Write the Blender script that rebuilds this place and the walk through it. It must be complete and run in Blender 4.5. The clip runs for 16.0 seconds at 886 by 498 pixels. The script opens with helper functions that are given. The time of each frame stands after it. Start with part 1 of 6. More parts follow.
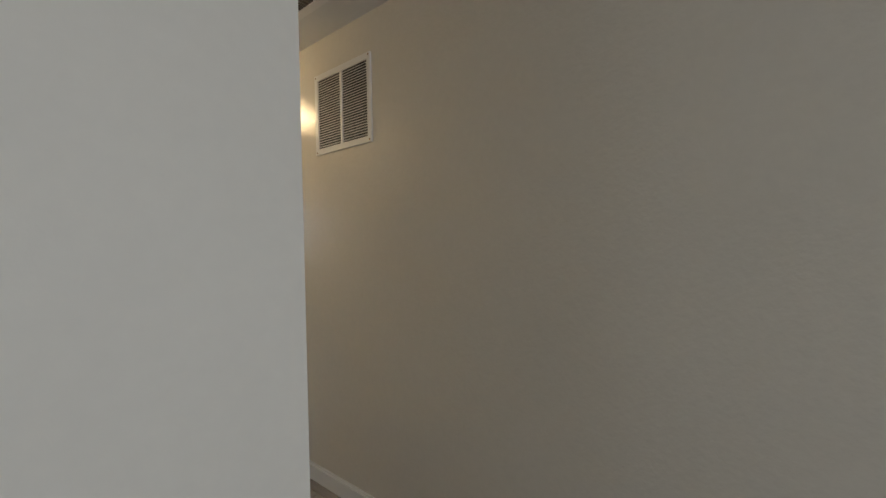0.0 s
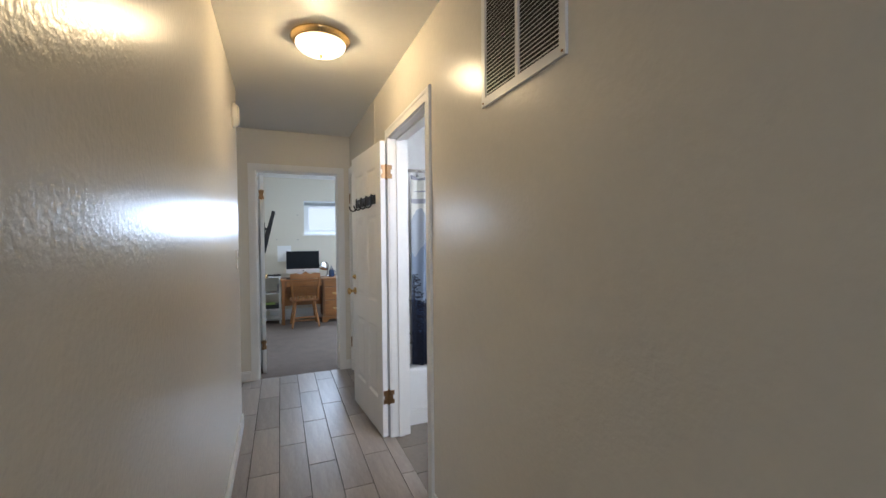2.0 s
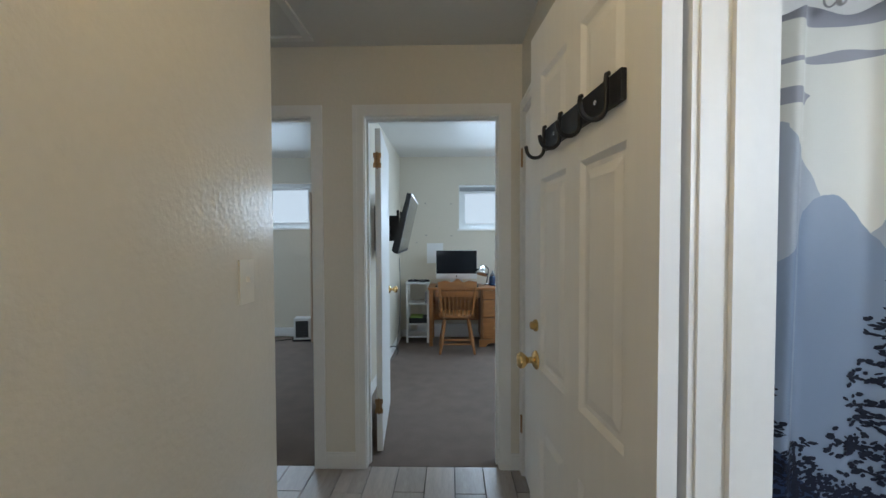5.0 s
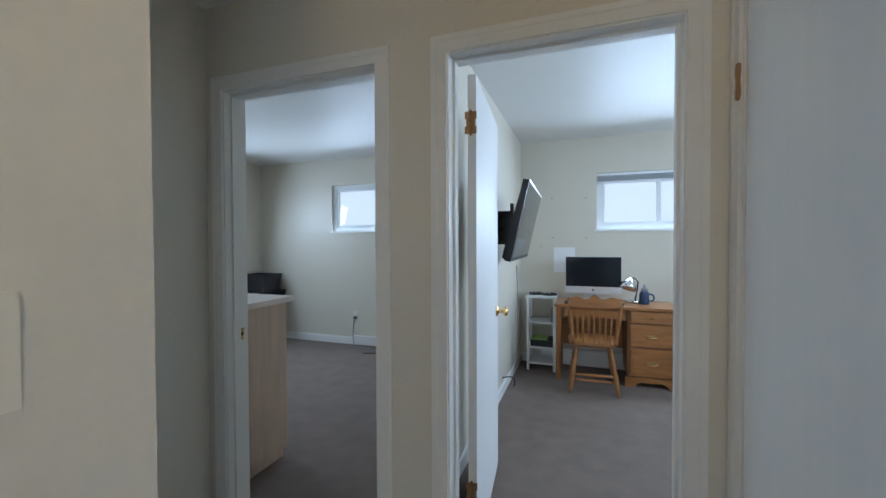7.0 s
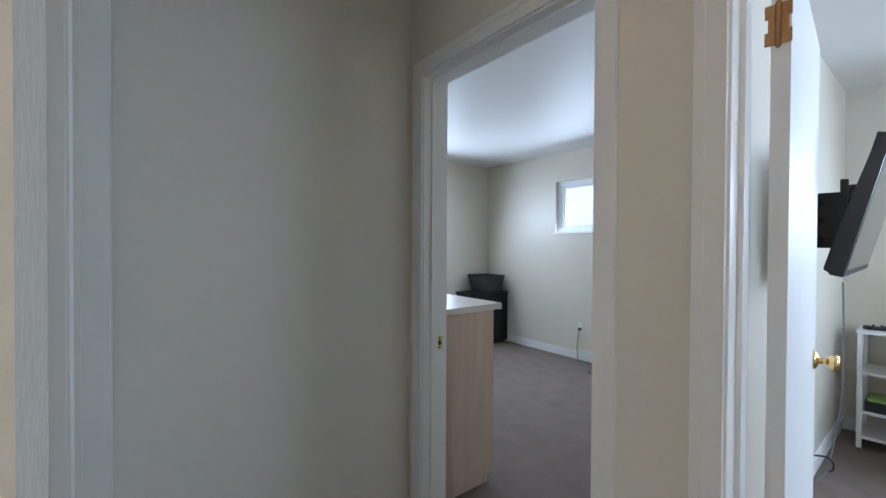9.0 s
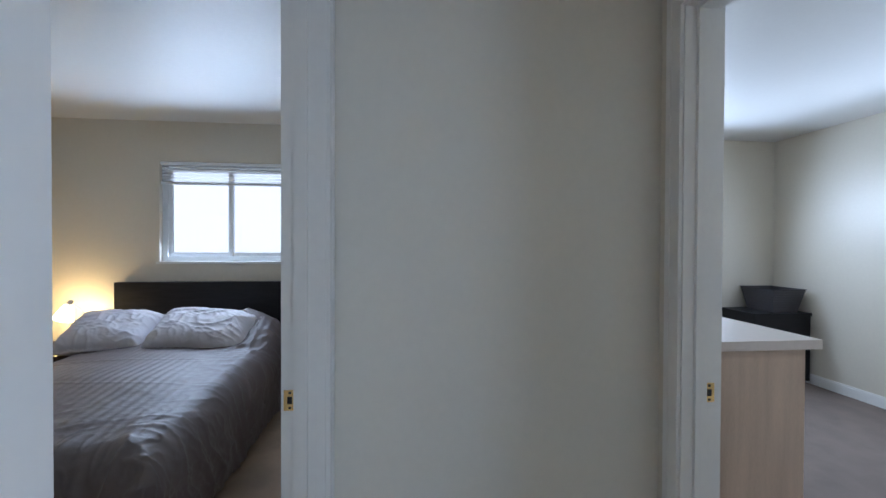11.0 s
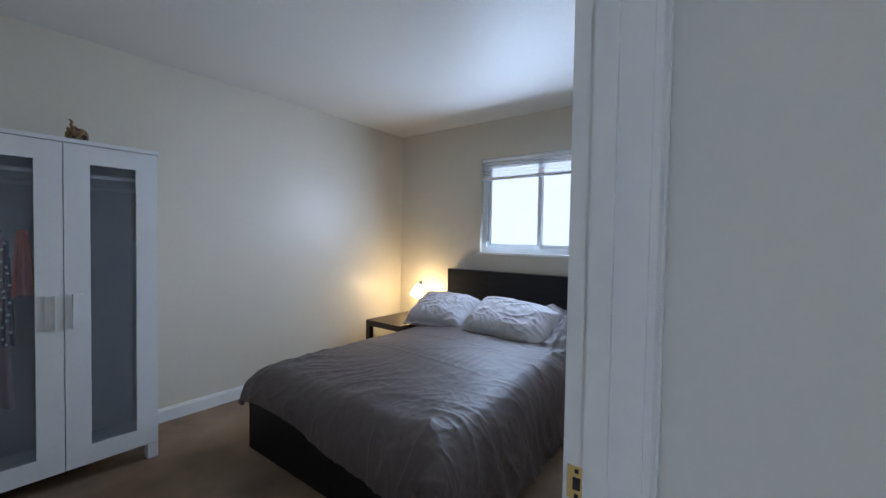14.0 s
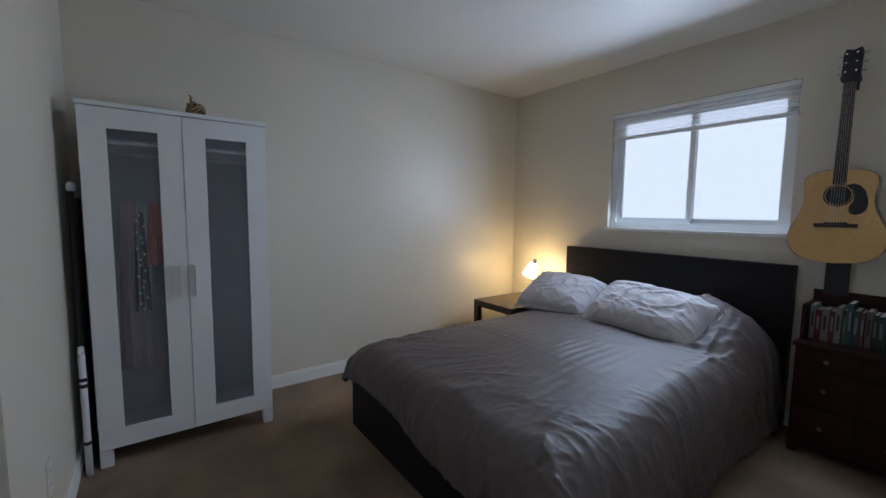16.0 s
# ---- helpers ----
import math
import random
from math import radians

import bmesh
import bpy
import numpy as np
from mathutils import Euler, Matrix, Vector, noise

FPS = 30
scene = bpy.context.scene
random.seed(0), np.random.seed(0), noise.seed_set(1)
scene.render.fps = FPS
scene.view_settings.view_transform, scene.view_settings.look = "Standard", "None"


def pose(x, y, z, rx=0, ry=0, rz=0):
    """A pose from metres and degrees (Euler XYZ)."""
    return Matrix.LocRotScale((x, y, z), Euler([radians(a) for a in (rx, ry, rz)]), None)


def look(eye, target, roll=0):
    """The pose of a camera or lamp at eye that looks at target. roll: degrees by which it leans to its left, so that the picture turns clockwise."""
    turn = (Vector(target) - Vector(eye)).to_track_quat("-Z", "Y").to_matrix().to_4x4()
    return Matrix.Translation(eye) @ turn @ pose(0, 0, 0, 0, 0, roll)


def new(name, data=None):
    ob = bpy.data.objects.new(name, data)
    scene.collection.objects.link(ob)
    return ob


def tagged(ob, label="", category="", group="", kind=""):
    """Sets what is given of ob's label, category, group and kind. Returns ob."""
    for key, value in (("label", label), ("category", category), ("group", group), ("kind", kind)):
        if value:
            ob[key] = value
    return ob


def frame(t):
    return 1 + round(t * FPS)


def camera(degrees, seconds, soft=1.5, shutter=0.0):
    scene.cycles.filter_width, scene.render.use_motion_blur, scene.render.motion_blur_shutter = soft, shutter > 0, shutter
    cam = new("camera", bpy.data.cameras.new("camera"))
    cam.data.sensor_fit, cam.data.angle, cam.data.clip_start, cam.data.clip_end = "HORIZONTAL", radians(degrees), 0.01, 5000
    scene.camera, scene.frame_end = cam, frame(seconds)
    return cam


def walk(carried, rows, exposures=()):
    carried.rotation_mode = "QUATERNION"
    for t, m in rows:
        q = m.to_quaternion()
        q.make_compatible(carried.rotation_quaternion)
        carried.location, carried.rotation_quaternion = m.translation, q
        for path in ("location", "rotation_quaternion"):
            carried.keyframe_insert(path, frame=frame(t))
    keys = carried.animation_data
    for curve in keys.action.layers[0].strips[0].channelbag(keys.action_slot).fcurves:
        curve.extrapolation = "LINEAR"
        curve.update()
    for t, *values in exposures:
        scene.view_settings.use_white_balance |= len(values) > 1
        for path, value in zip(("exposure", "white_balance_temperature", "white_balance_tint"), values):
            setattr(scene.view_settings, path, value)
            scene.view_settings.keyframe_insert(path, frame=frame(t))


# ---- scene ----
cam = camera(96.1, 16.0)
PATH = [
    (0, (-0.302, 0.137, 1.332), (1.249, 1.399, 1.3), -1.1),
    (0.5, (-0.154, 0.238, 1.337), (1.25, 1.661, 1.284), -1.0),
    (1, (-0.013, 0.37, 1.335), (1.22, 1.943, 1.288), -0.8),
    (1.5, (0.136, 0.55, 1.347), (1.148, 2.274, 1.3), -0.6),
    (2, (0.278, 0.756, 1.347), (1.034, 2.607, 1.301), -0.5),
    (2.5, (0.398, 1.065, 1.362), (0.896, 3.001, 1.307), -0.4),
    (3, (0.473, 1.363, 1.359), (0.767, 3.34, 1.299), -0.3),
    (3.5, (0.524, 1.705, 1.358), (0.672, 3.698, 1.298), -0.1),
    (4, (0.536, 2.043, 1.342), (0.594, 4.041, 1.283), -0.2),
    (4.5, (0.541, 2.386, 1.328), (0.557, 4.385, 1.275), -0.4),
    (5, (0.561, 2.721, 1.342), (0.519, 4.72, 1.286), -0.2),
    (5.2, (0.569, 2.836, 1.343), (0.482, 4.833, 1.286), -0.2),
    (7.3, (0.529, 3.682, 1.328), (-0.275, 5.514, 1.3), -0.1),
    (7.5, (0.513, 3.738, 1.325), (-0.386, 5.524, 1.301), -0.0),
    (8, (0.458, 3.857, 1.326), (-0.678, 5.503, 1.301), 0.2),
    (8.5, (0.4, 3.935, 1.321), (-0.967, 5.395, 1.298), 0.3),
    (9, (0.352, 4.021, 1.321), (-1.222, 5.255, 1.298), 0.3),
    (9.5, (0.299, 4.055, 1.312), (-1.437, 5.048, 1.297), 0.3),
    (10, (0.218, 4.103, 1.312), (-1.64, 4.842, 1.296), 0.4),
    (10.2, (0.182, 4.121, 1.315), (-1.714, 4.758, 1.301), 0.2),
    (12.3, (-0.101, 4.223, 1.33), (-2.035, 3.712, 1.274), 1.1),
    (12.5, (-0.135, 4.207, 1.328), (-2.04, 3.602, 1.272), 1.1),
    (13, (-0.22, 4.168, 1.322), (-2.042, 3.345, 1.262), 1.2),
    (13.5, (-0.318, 4.129, 1.316), (-2.031, 3.098, 1.256), 1.1),
    (14, (-0.41, 4.08, 1.298), (-2.001, 2.869, 1.241), 1.0),
    (14.5, (-0.521, 4.025, 1.297), (-1.975, 2.655, 1.213), 0.9),
    (15, (-0.601, 3.963, 1.287), (-1.926, 2.472, 1.152), 0.8),
    (15.5, (-0.649, 3.901, 1.282), (-1.882, 2.335, 1.113), 0.8),
    (16, (-0.681, 3.848, 1.27), (-1.866, 2.248, 1.086), 0.7),
]
EXPOSURES = [(0, 0.43, 6050, 12), (1, 0.65, 5950, 13), (2, 0.48, 5750, 13), (3, 0.29, 5450, 11), (3.5, 0.22, 5300, 8), (4, 0.17, 5450, 6), (4.5, 0.14, 5650, 6), (5, 0.08, 5750, 7), (7.5, 0.42, 5500, 10), (8.5, 0.54, 5700, 13),
             (9.5, 0.9, 5700, 14), (12.5, 0.90, 5400, 16), (14.5, 0.70, 5500, 16), (16, 0.42, 5700, 16)]
walk(cam, [(t, look(eye, target, roll)) for t, eye, target, roll in PATH], EXPOSURES)

# ---- world and large lights ----
world = bpy.data.worlds.new("sky")
scene.world = world
world.use_nodes = True
wn = world.node_tree
sky = wn.nodes.new("ShaderNodeTexSky")
sky.sky_type, sky.sun_disc = "NISHITA", False
sky.sun_elevation, sky.sun_rotation = radians(50), radians(150)
wn.nodes["Background"].inputs["Strength"].default_value = 0.12
wn.links.new(sky.outputs["Color"], wn.nodes["Background"].inputs["Color"])
sun = new("sun", bpy.data.lights.new("sun", "SUN"))
sun.data.energy, sun.data.angle, sun.data.color = 2.0, radians(8), (1.0, 0.96, 0.9)
sun.matrix_world = look((3, -6, 8), (0, 0, 0))

DAY = (0.72, 0.86, 1.0)


def window_light(name, m, w, h, watts, colour=DAY, down=11):
    """Sky light standing in a window's opening."""
    d = bpy.data.lights.new(name, "AREA")
    d.shape, d.size, d.size_y, d.energy, d.color = "RECTANGLE", w, h, watts, colour
    d.spread = radians(165)
    ob = new(name, d)
    ob.matrix_world = m @ pose(0, 0, 0, -down)
    return ob


def bulb(name, place, watts, colour, radius=0.04):
    d = bpy.data.lights.new(name, "POINT")
    d.energy, d.color, d.shadow_soft_size = watts, colour, radius
    ob = new(name, d)
    ob.location = place
    return ob


# ---- plan ----
W = 0.965         # hall width
W2 = 0.963        # hall width at the closet
CEIL = 2.43
Y0 = 0.65         # end of the hall's west wall, towards the living room
YC = 3.965        # corner of the alcove
YE = 5.0          # end wall
YB = 8.10         # outer wall of the two far rooms
XA = -1.137        # alcove's west wall
BX0, BX1, BY0, BY1 = -3.76, -0.36, 0.93, 3.845   # bedroom
OX0, OX1 = -0.13, 2.55                           # office
CX0, CX1 = -3.80, -0.25                          # spare room
TX1, TY0, TY1 = 2.55, 1.70, 4.26                 # bathroom
DOOR = 2.03
OFFICE_DOOR = (0.068, 0.832)
SPARE_DOOR = (-1.03, -0.242)
BED_DOOR = (-1.065, -0.192)
BATH_DOOR = (2.642, 3.380)
CLOSET_DOOR = (4.22, 4.93)
JAMB = 0.018


def hole(d):
    return (d[0] - JAMB, d[1] + JAMB, 0, DOOR + JAMB)


BED_WIN = (1.99, 3.165, 1.16, 2.07)             # y0, y1, z0, z1
OFF_WIN = (0.665, 1.855, 1.455, 2.05)               # x0, x1, z0, z1
SPARE_WIN = (-2.625, -1.335, 1.475, 2.085)
SPARE_WIN_W = (6.2, 7.33, 1.46, 2.04)
# Unseen east opening, added to let light reach the alcove.
OFF_WIN_E = (5.75, 7.05, 1.30, 2.05)

BWC, OWC = sum(BED_WIN[:2]) / 2, sum(OFF_WIN[:2]) / 2
window_light("window_light_bed", look((BX0 + 0.03, BWC, 1.58), (BX0 + 1, BWC, 1.58)), 1.12, 0.76, 15, DAY, 13)
window_light("window_light_office", look((OWC, YB - 0.04, 1.71), (OWC, YB - 1, 1.71)), 1.13, 0.46, 17, DAY, 19)
# Added lamp in the unseen east opening; it brightens the alcove wall.
window_light("added_light_office_east", look((OX1 - 0.05, 6.4, 1.68), (OX1 - 1, 6.4, 1.68)), 1.25, 0.68, 22, DAY, 5)
window_light("window_light_spare", look((-1.98, YB - 0.05, 1.78), (-1.98, YB - 1, 1.78)), 1.24, 0.53, 13, DAY, 20)
window_light("window_light_spare_west", look((CX0 + 0.05, 6.77, 1.74), (CX0 + 1, 6.77, 1.74)), 1.10, 0.53, 17, DAY, 14)
# Assumed daylight from an unseen opening, its place tuned by wall brightness.
window_light("unseen_light_living", look((-0.6, -4.05, 1.4), (-0.6, -3, 1.4)), 1.5, 1.3, 31, (0.93, 0.97, 1.0), 4)
# Lamp in an unseen opening, on the side that lights the curtain.
window_light("unseen_light_bath", look((1.95, TY0 - 0.05, 1.75), (1.95, TY0 + 1, 1.75)), 0.8, 0.8, 18, (0.93, 0.96, 1.0), 8)
bulb("hall_bulb", (0.495, 2.985, 2.345), 10, (1.0, 0.72, 0.36), 0.05)
bulb("bedside_bulb", (-3.55, 1.355, 0.735), 4.8, (1.0, 0.67, 0.25), 0.03)


# ---- materials ----
def node_mat(name, colour, rough=0.5, metal=0.0, vary=0.06, scale=3.0, fine=40.0, bump=0.0, bump_scale=120.0, stretch=(1, 1, 1), coat=0.0, rand=0.0):
    """A painted or natural surface: base colour with broad and fine variation, roughness wear and fine relief."""
    m = bpy.data.materials.new(name)
    m.use_nodes = True
    t = m.node_tree
    b = t.nodes["Principled BSDF"]
    b.inputs["Roughness"].default_value, b.inputs["Metallic"].default_value = rough, metal
    b.inputs["Coat Weight"].default_value = coat
    co = t.nodes.new("ShaderNodeTexCoord")
    mp = t.nodes.new("ShaderNodeMapping")
    mp.inputs["Scale"].default_value = stretch
    t.links.new(co.outputs["Object"], mp.inputs["Vector"])
    vec = mp.outputs["Vector"]

    def tex(s, detail=4.0):
        n = t.nodes.new("ShaderNodeTexNoise")
        n.inputs["Scale"].default_value, n.inputs["Detail"].default_value = s, detail
        t.links.new(vec, n.inputs["Vector"])
        return n.outputs["Fac"]

    broad, small = tex(scale), tex(fine, 6.0)
    mix = t.nodes.new("ShaderNodeMix")
    mix.data_type = "FLOAT"
    mix.inputs["Factor"].default_value = 0.45
    t.links.new(broad, mix.inputs["A"])
    t.links.new(small, mix.inputs["B"])
    fac = mix.outputs["Result"]
    if rand:
        info = t.nodes.new("ShaderNodeObjectInfo")
        ma = t.nodes.new("ShaderNodeMath")
        ma.operation = "MULTIPLY_ADD"
        ma.inputs[1].default_value, ma.inputs[2].default_value = rand, -rand / 2
        t.links.new(info.outputs["Random"], ma.inputs[0])
        ad = t.nodes.new("ShaderNodeMath")
        t.links.new(fac, ad.inputs[0])
        t.links.new(ma.outputs[0], ad.inputs[1])
        fac = ad.outputs[0]
    ramp = t.nodes.new("ShaderNodeValToRGB")
    lo = [max(0.0, c * (1 - 2 * vary)) for c in colour]
    hi = [min(1.0, c * (1 + 2 * vary)) for c in colour]
    ramp.color_ramp.elements[0].position, ramp.color_ramp.elements[1].position = 0.25, 0.75
    ramp.color_ramp.elements[0].color, ramp.color_ramp.elements[1].color = (*lo, 1), (*hi, 1)
    t.links.new(fac, ramp.inputs["Fac"])
    t.links.new(ramp.outputs["Color"], b.inputs["Base Color"])
    rr = t.nodes.new("ShaderNodeMapRange")
    rr.inputs["To Min"].default_value, rr.inputs["To Max"].default_value = max(0.02, rough * 0.85), min(1.0, rough * 1.15)
    t.links.new(small, rr.inputs["Value"])
    t.links.new(rr.outputs["Result"], b.inputs["Roughness"])
    if bump:
        n = tex(bump_scale, 3.0)
        bp = t.nodes.new("ShaderNodeBump")
        bp.inputs["Strength"].default_value, bp.inputs["Distance"].default_value = bump, 0.004
        t.links.new(n, bp.inputs["Height"])
        t.links.new(bp.outputs["Normal"], b.inputs["Normal"])
    return m


M_WALL = node_mat("cream_paint", (0.73, 0.685, 0.59), 0.24, vary=0.02, scale=1.2, bump=0.27, bump_scale=68)
M_FLAT = node_mat("flat_cream_paint", (0.72, 0.69, 0.61), 0.6, vary=0.02, scale=1.2, bump=0.08, bump_scale=80)
M_ROOM = node_mat("room_paint", (0.66, 0.61, 0.51), 0.38, vary=0.02, scale=1.2, bump=0.16, bump_scale=60)
M_WHITE = node_mat("white_paint", (0.78, 0.77, 0.74), 0.45, vary=0.02, scale=1.2, bump=0.08, bump_scale=80)
M_CEIL = node_mat("ceiling_paint", (0.72, 0.71, 0.68), 0.48, vary=0.02, scale=1.0, bump=0.10, bump_scale=40)
M_TRIM = node_mat("white_gloss_paint", (0.80, 0.79, 0.76), 0.36, vary=0.02, scale=4, bump=0.012, bump_scale=30)
M_DOORP = node_mat("white_door_paint", (0.80, 0.79, 0.77), 0.50, vary=0.02, scale=3, bump=0.10, bump_scale=90, stretch=(1, 1, 0.08))
M_PLANK = node_mat("grey_wood_tile", (0.36, 0.315, 0.28), 0.31, vary=0.13, scale=5, fine=30, bump=0.16, bump_scale=40, stretch=(6, 0.7, 1), rand=0.35)
M_GROUT = node_mat("dark_grout", (0.05, 0.042, 0.038), 0.9, vary=0.1)
M_CARPET = node_mat("grey_carpet", (0.190, 0.147, 0.120), 1.0, vary=0.11, scale=7, fine=240, bump=1.0, bump_scale=330)
M_CARPET2 = node_mat("tan_carpet", (0.25, 0.175, 0.112), 1.0, vary=0.40, scale=2.6, fine=240, bump=1.0, bump_scale=330)
M_BRASS = node_mat("brass", (0.78, 0.55, 0.24), 0.22, 1.0, vary=0.1, fine=60)
M_OLDBRASS = node_mat("old_brass", (0.30, 0.18, 0.09), 0.36, 1.0, vary=0.2, fine=60)
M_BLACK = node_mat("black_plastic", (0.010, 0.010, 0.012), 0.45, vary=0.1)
M_DARKWOOD = node_mat("black_brown_veneer", (0.012, 0.011, 0.012), 0.42, vary=0.3, scale=6, fine=60, stretch=(8, 1, 8), bump=0.05)
M_DARKWOOD.node_tree.nodes["Principled BSDF"].inputs["Specular IOR Level"].default_value = 0.2
M_CHROME = node_mat("chrome", (0.75, 0.75, 0.76), 0.12, 1.0, vary=0.03)
M_PLATE = node_mat("ivory_plastic", (0.76, 0.72, 0.62), 0.35, vary=0.02)
M_VINYL = node_mat("white_vinyl", (0.80, 0.82, 0.83), 0.35, vary=0.02)
M_BATHTILE = node_mat("grey_bath_tile", (0.22, 0.19, 0.16), 0.4, vary=0.12, rand=0.3)
M_PORCELAIN = node_mat("porcelain", (0.82, 0.82, 0.80), 0.12, vary=0.01, coat=0.3)
M_SLAT = node_mat("sheer_white_slat", (0.82, 0.83, 0.84), 0.5, vary=0.02)
sheer = M_SLAT.node_tree.nodes.new("ShaderNodeBsdfTranslucent")
sheer.inputs["Color"].default_value = (0.88, 0.89, 0.90, 1)
blend = M_SLAT.node_tree.nodes.new("ShaderNodeMixShader")
blend.inputs[0].default_value = 0.85
M_SLAT.node_tree.links.new(M_SLAT.node_tree.nodes["Principled BSDF"].outputs[0], blend.inputs[1])
M_SLAT.node_tree.links.new(sheer.outputs[0], blend.inputs[2])
M_SLAT.node_tree.links.new(blend.outputs[0], M_SLAT.node_tree.nodes["Material Output"].inputs["Surface"])
M_SHEER = node_mat("sheer_pleated_shade", (0.86, 0.87, 0.88), 0.7, vary=0.02)
st = M_SHEER.node_tree
thru, mixer, lit = st.nodes.new("ShaderNodeBsdfTransparent"), st.nodes.new("ShaderNodeMixShader"), st.nodes.new("ShaderNodeBsdfTranslucent")
lit.inputs["Color"].default_value = (0.92, 0.93, 0.94, 1)
mixer.inputs[0].default_value = 0.38
st.links.new(thru.outputs[0], mixer.inputs[1])
st.links.new(lit.outputs[0], mixer.inputs[2])
st.links.new(mixer.outputs[0], st.nodes["Material Output"].inputs["Surface"])
M_SILL = node_mat("sill_paint", (0.78, 0.77, 0.74), 0.4, vary=0.02)


def glass_mat(name, rough=0.0, tint=(1, 1, 1)):
    m = bpy.data.materials.new(name)
    m.use_nodes = True
    b = m.node_tree.nodes["Principled BSDF"]
    b.inputs["Transmission Weight"].default_value, b.inputs["Roughness"].default_value = 1.0, rough
    b.inputs["Base Color"].default_value, b.inputs["IOR"].default_value = (*tint, 1), 1.45
    return m


M_GLASS = glass_mat("clear_glass")


def glow_mat(name, colour, strength, base=(0.8, 0.78, 0.72)):
    m = bpy.data.materials.new(name)
    m.use_nodes = True
    b = m.node_tree.nodes["Principled BSDF"]
    b.inputs["Base Color"].default_value = (*base, 1)
    b.inputs["Emission Color"].default_value, b.inputs["Emission Strength"].default_value = (*colour, 1), strength
    b.inputs["Roughness"].default_value = 0.3
    return m


def glow_card(name, m, w, h):
    """Bright overcast distance outside a window."""
    bm = bmesh.new()
    box(bm, -w / 2, w / 2, -h / 2, h / 2, -0.02, 0.0)
    ob = finish(name, bm, M_DISTANCE)
    ob.matrix_world = m
    return tagged(ob, "bright white overcast distance outside the window", "backdrop", "", "structure")


M_DISTANCE = glow_mat("overcast_distance", (0.80, 0.88, 0.94), 0.74, (0, 0, 0))
M_DOME = glow_mat("lit_dome_glass", (1.0, 0.84, 0.58), 1.6)
M_LAMPSHADE = glow_mat("lit_lamp_glass", (1.0, 0.86, 0.60), 2.2)


# ---- mesh helpers ----
def box(bm, x0, x1, y0, y1, z0, z1):
    v = [bm.verts.new(p) for p in ((x0, y0, z0), (x1, y0, z0), (x1, y1, z0), (x0, y1, z0), (x0, y0, z1), (x1, y0, z1), (x1, y1, z1), (x0, y1, z1))]
    for f in ((3, 2, 1, 0), (4, 5, 6, 7), (0, 1, 5, 4), (1, 2, 6, 5), (2, 3, 7, 6), (3, 0, 4, 7)):
        bm.faces.new([v[i] for i in f])
    return v


def finish(name, bm, mat, parent=None, bevel=0.0, smooth=False, segments=2):
    """Turns a bmesh into an object, with rounded edges where asked."""
    if bevel:
        edges = [e for e in bm.edges if len(e.link_faces) == 2 and e.calc_face_angle(0) > 0.6]
        bmesh.ops.bevel(bm, geom=edges, offset=bevel, segments=segments, affect="EDGES", clamp_overlap=True)
    bmesh.ops.recalc_face_normals(bm, faces=bm.faces)
    me = bpy.data.meshes.new(name)
    bm.to_mesh(me)
    bm.free()
    for p in me.polygons:
        p.use_smooth = smooth
    for one in mat if isinstance(mat, (list, tuple)) else [mat]:
        me.materials.append(one)
    ob = new(name, me)
    if parent:
        ob.parent = parent
    return ob


def block(name, x0, x1, y0, y1, z0, z1, mat, parent=None, bevel=0.003):
    bm = bmesh.new()
    box(bm, x0, x1, y0, y1, z0, z1)
    return finish(name, bm, mat, parent, bevel)


def thing(name, m, label, category, group=""):
    ob = new(name)
    ob.empty_display_size = 0.1
    ob.matrix_world = m
    return tagged(ob, label, category, group)


def structure(ob, label="", category=""):
    return tagged(ob, label, category, "", "structure")


def lathe(bm, profile, steps=24, at=(0, 0, 0), axis="z"):
    """Turns (radius, height) pairs round an axis."""
    rings = []
    for r, h in profile:
        ring = []
        for i in range(steps):
            a = 2 * math.pi * i / steps
            p = (r * math.cos(a), r * math.sin(a), h)
            p = p if axis == "z" else (h, p[0], p[1]) if axis == "x" else (p[1], h, p[0])
            ring.append(bm.verts.new(Vector(p) + Vector(at)))
        rings.append(ring)
    for a, b in zip(rings, rings[1:]):
        for i in range(steps):
            bm.faces.new((a[i], a[(i + 1) % steps], b[(i + 1) % steps], b[i]))
    bm.faces.new(rings[0][::-1])
    bm.faces.new(rings[-1])


def tube(bm, points, r, steps=8):
    """A round bar along a line of points; r may be a list."""
    pts = [Vector(p) for p in points]
    rs = r if isinstance(r, (list, tuple)) else [r] * len(pts)
    rings, side = [], None
    for i, p in enumerate(pts):
        d = (pts[min(i + 1, len(pts) - 1)] - pts[max(i - 1, 0)]).normalized()
        side = d.orthogonal().normalized() if side is None else (side - d * side.dot(d)).normalized()
        up = d.cross(side)
        rings.append([bm.verts.new(p + rs[i] * (math.cos(2 * math.pi * k / steps) * side + math.sin(2 * math.pi * k / steps) * up)) for k in range(steps)])
    for a, b in zip(rings, rings[1:]):
        for k in range(steps):
            bm.faces.new((a[k], a[(k + 1) % steps], b[(k + 1) % steps], b[k]))
    bm.faces.new(rings[0][::-1])
    bm.faces.new(rings[-1])


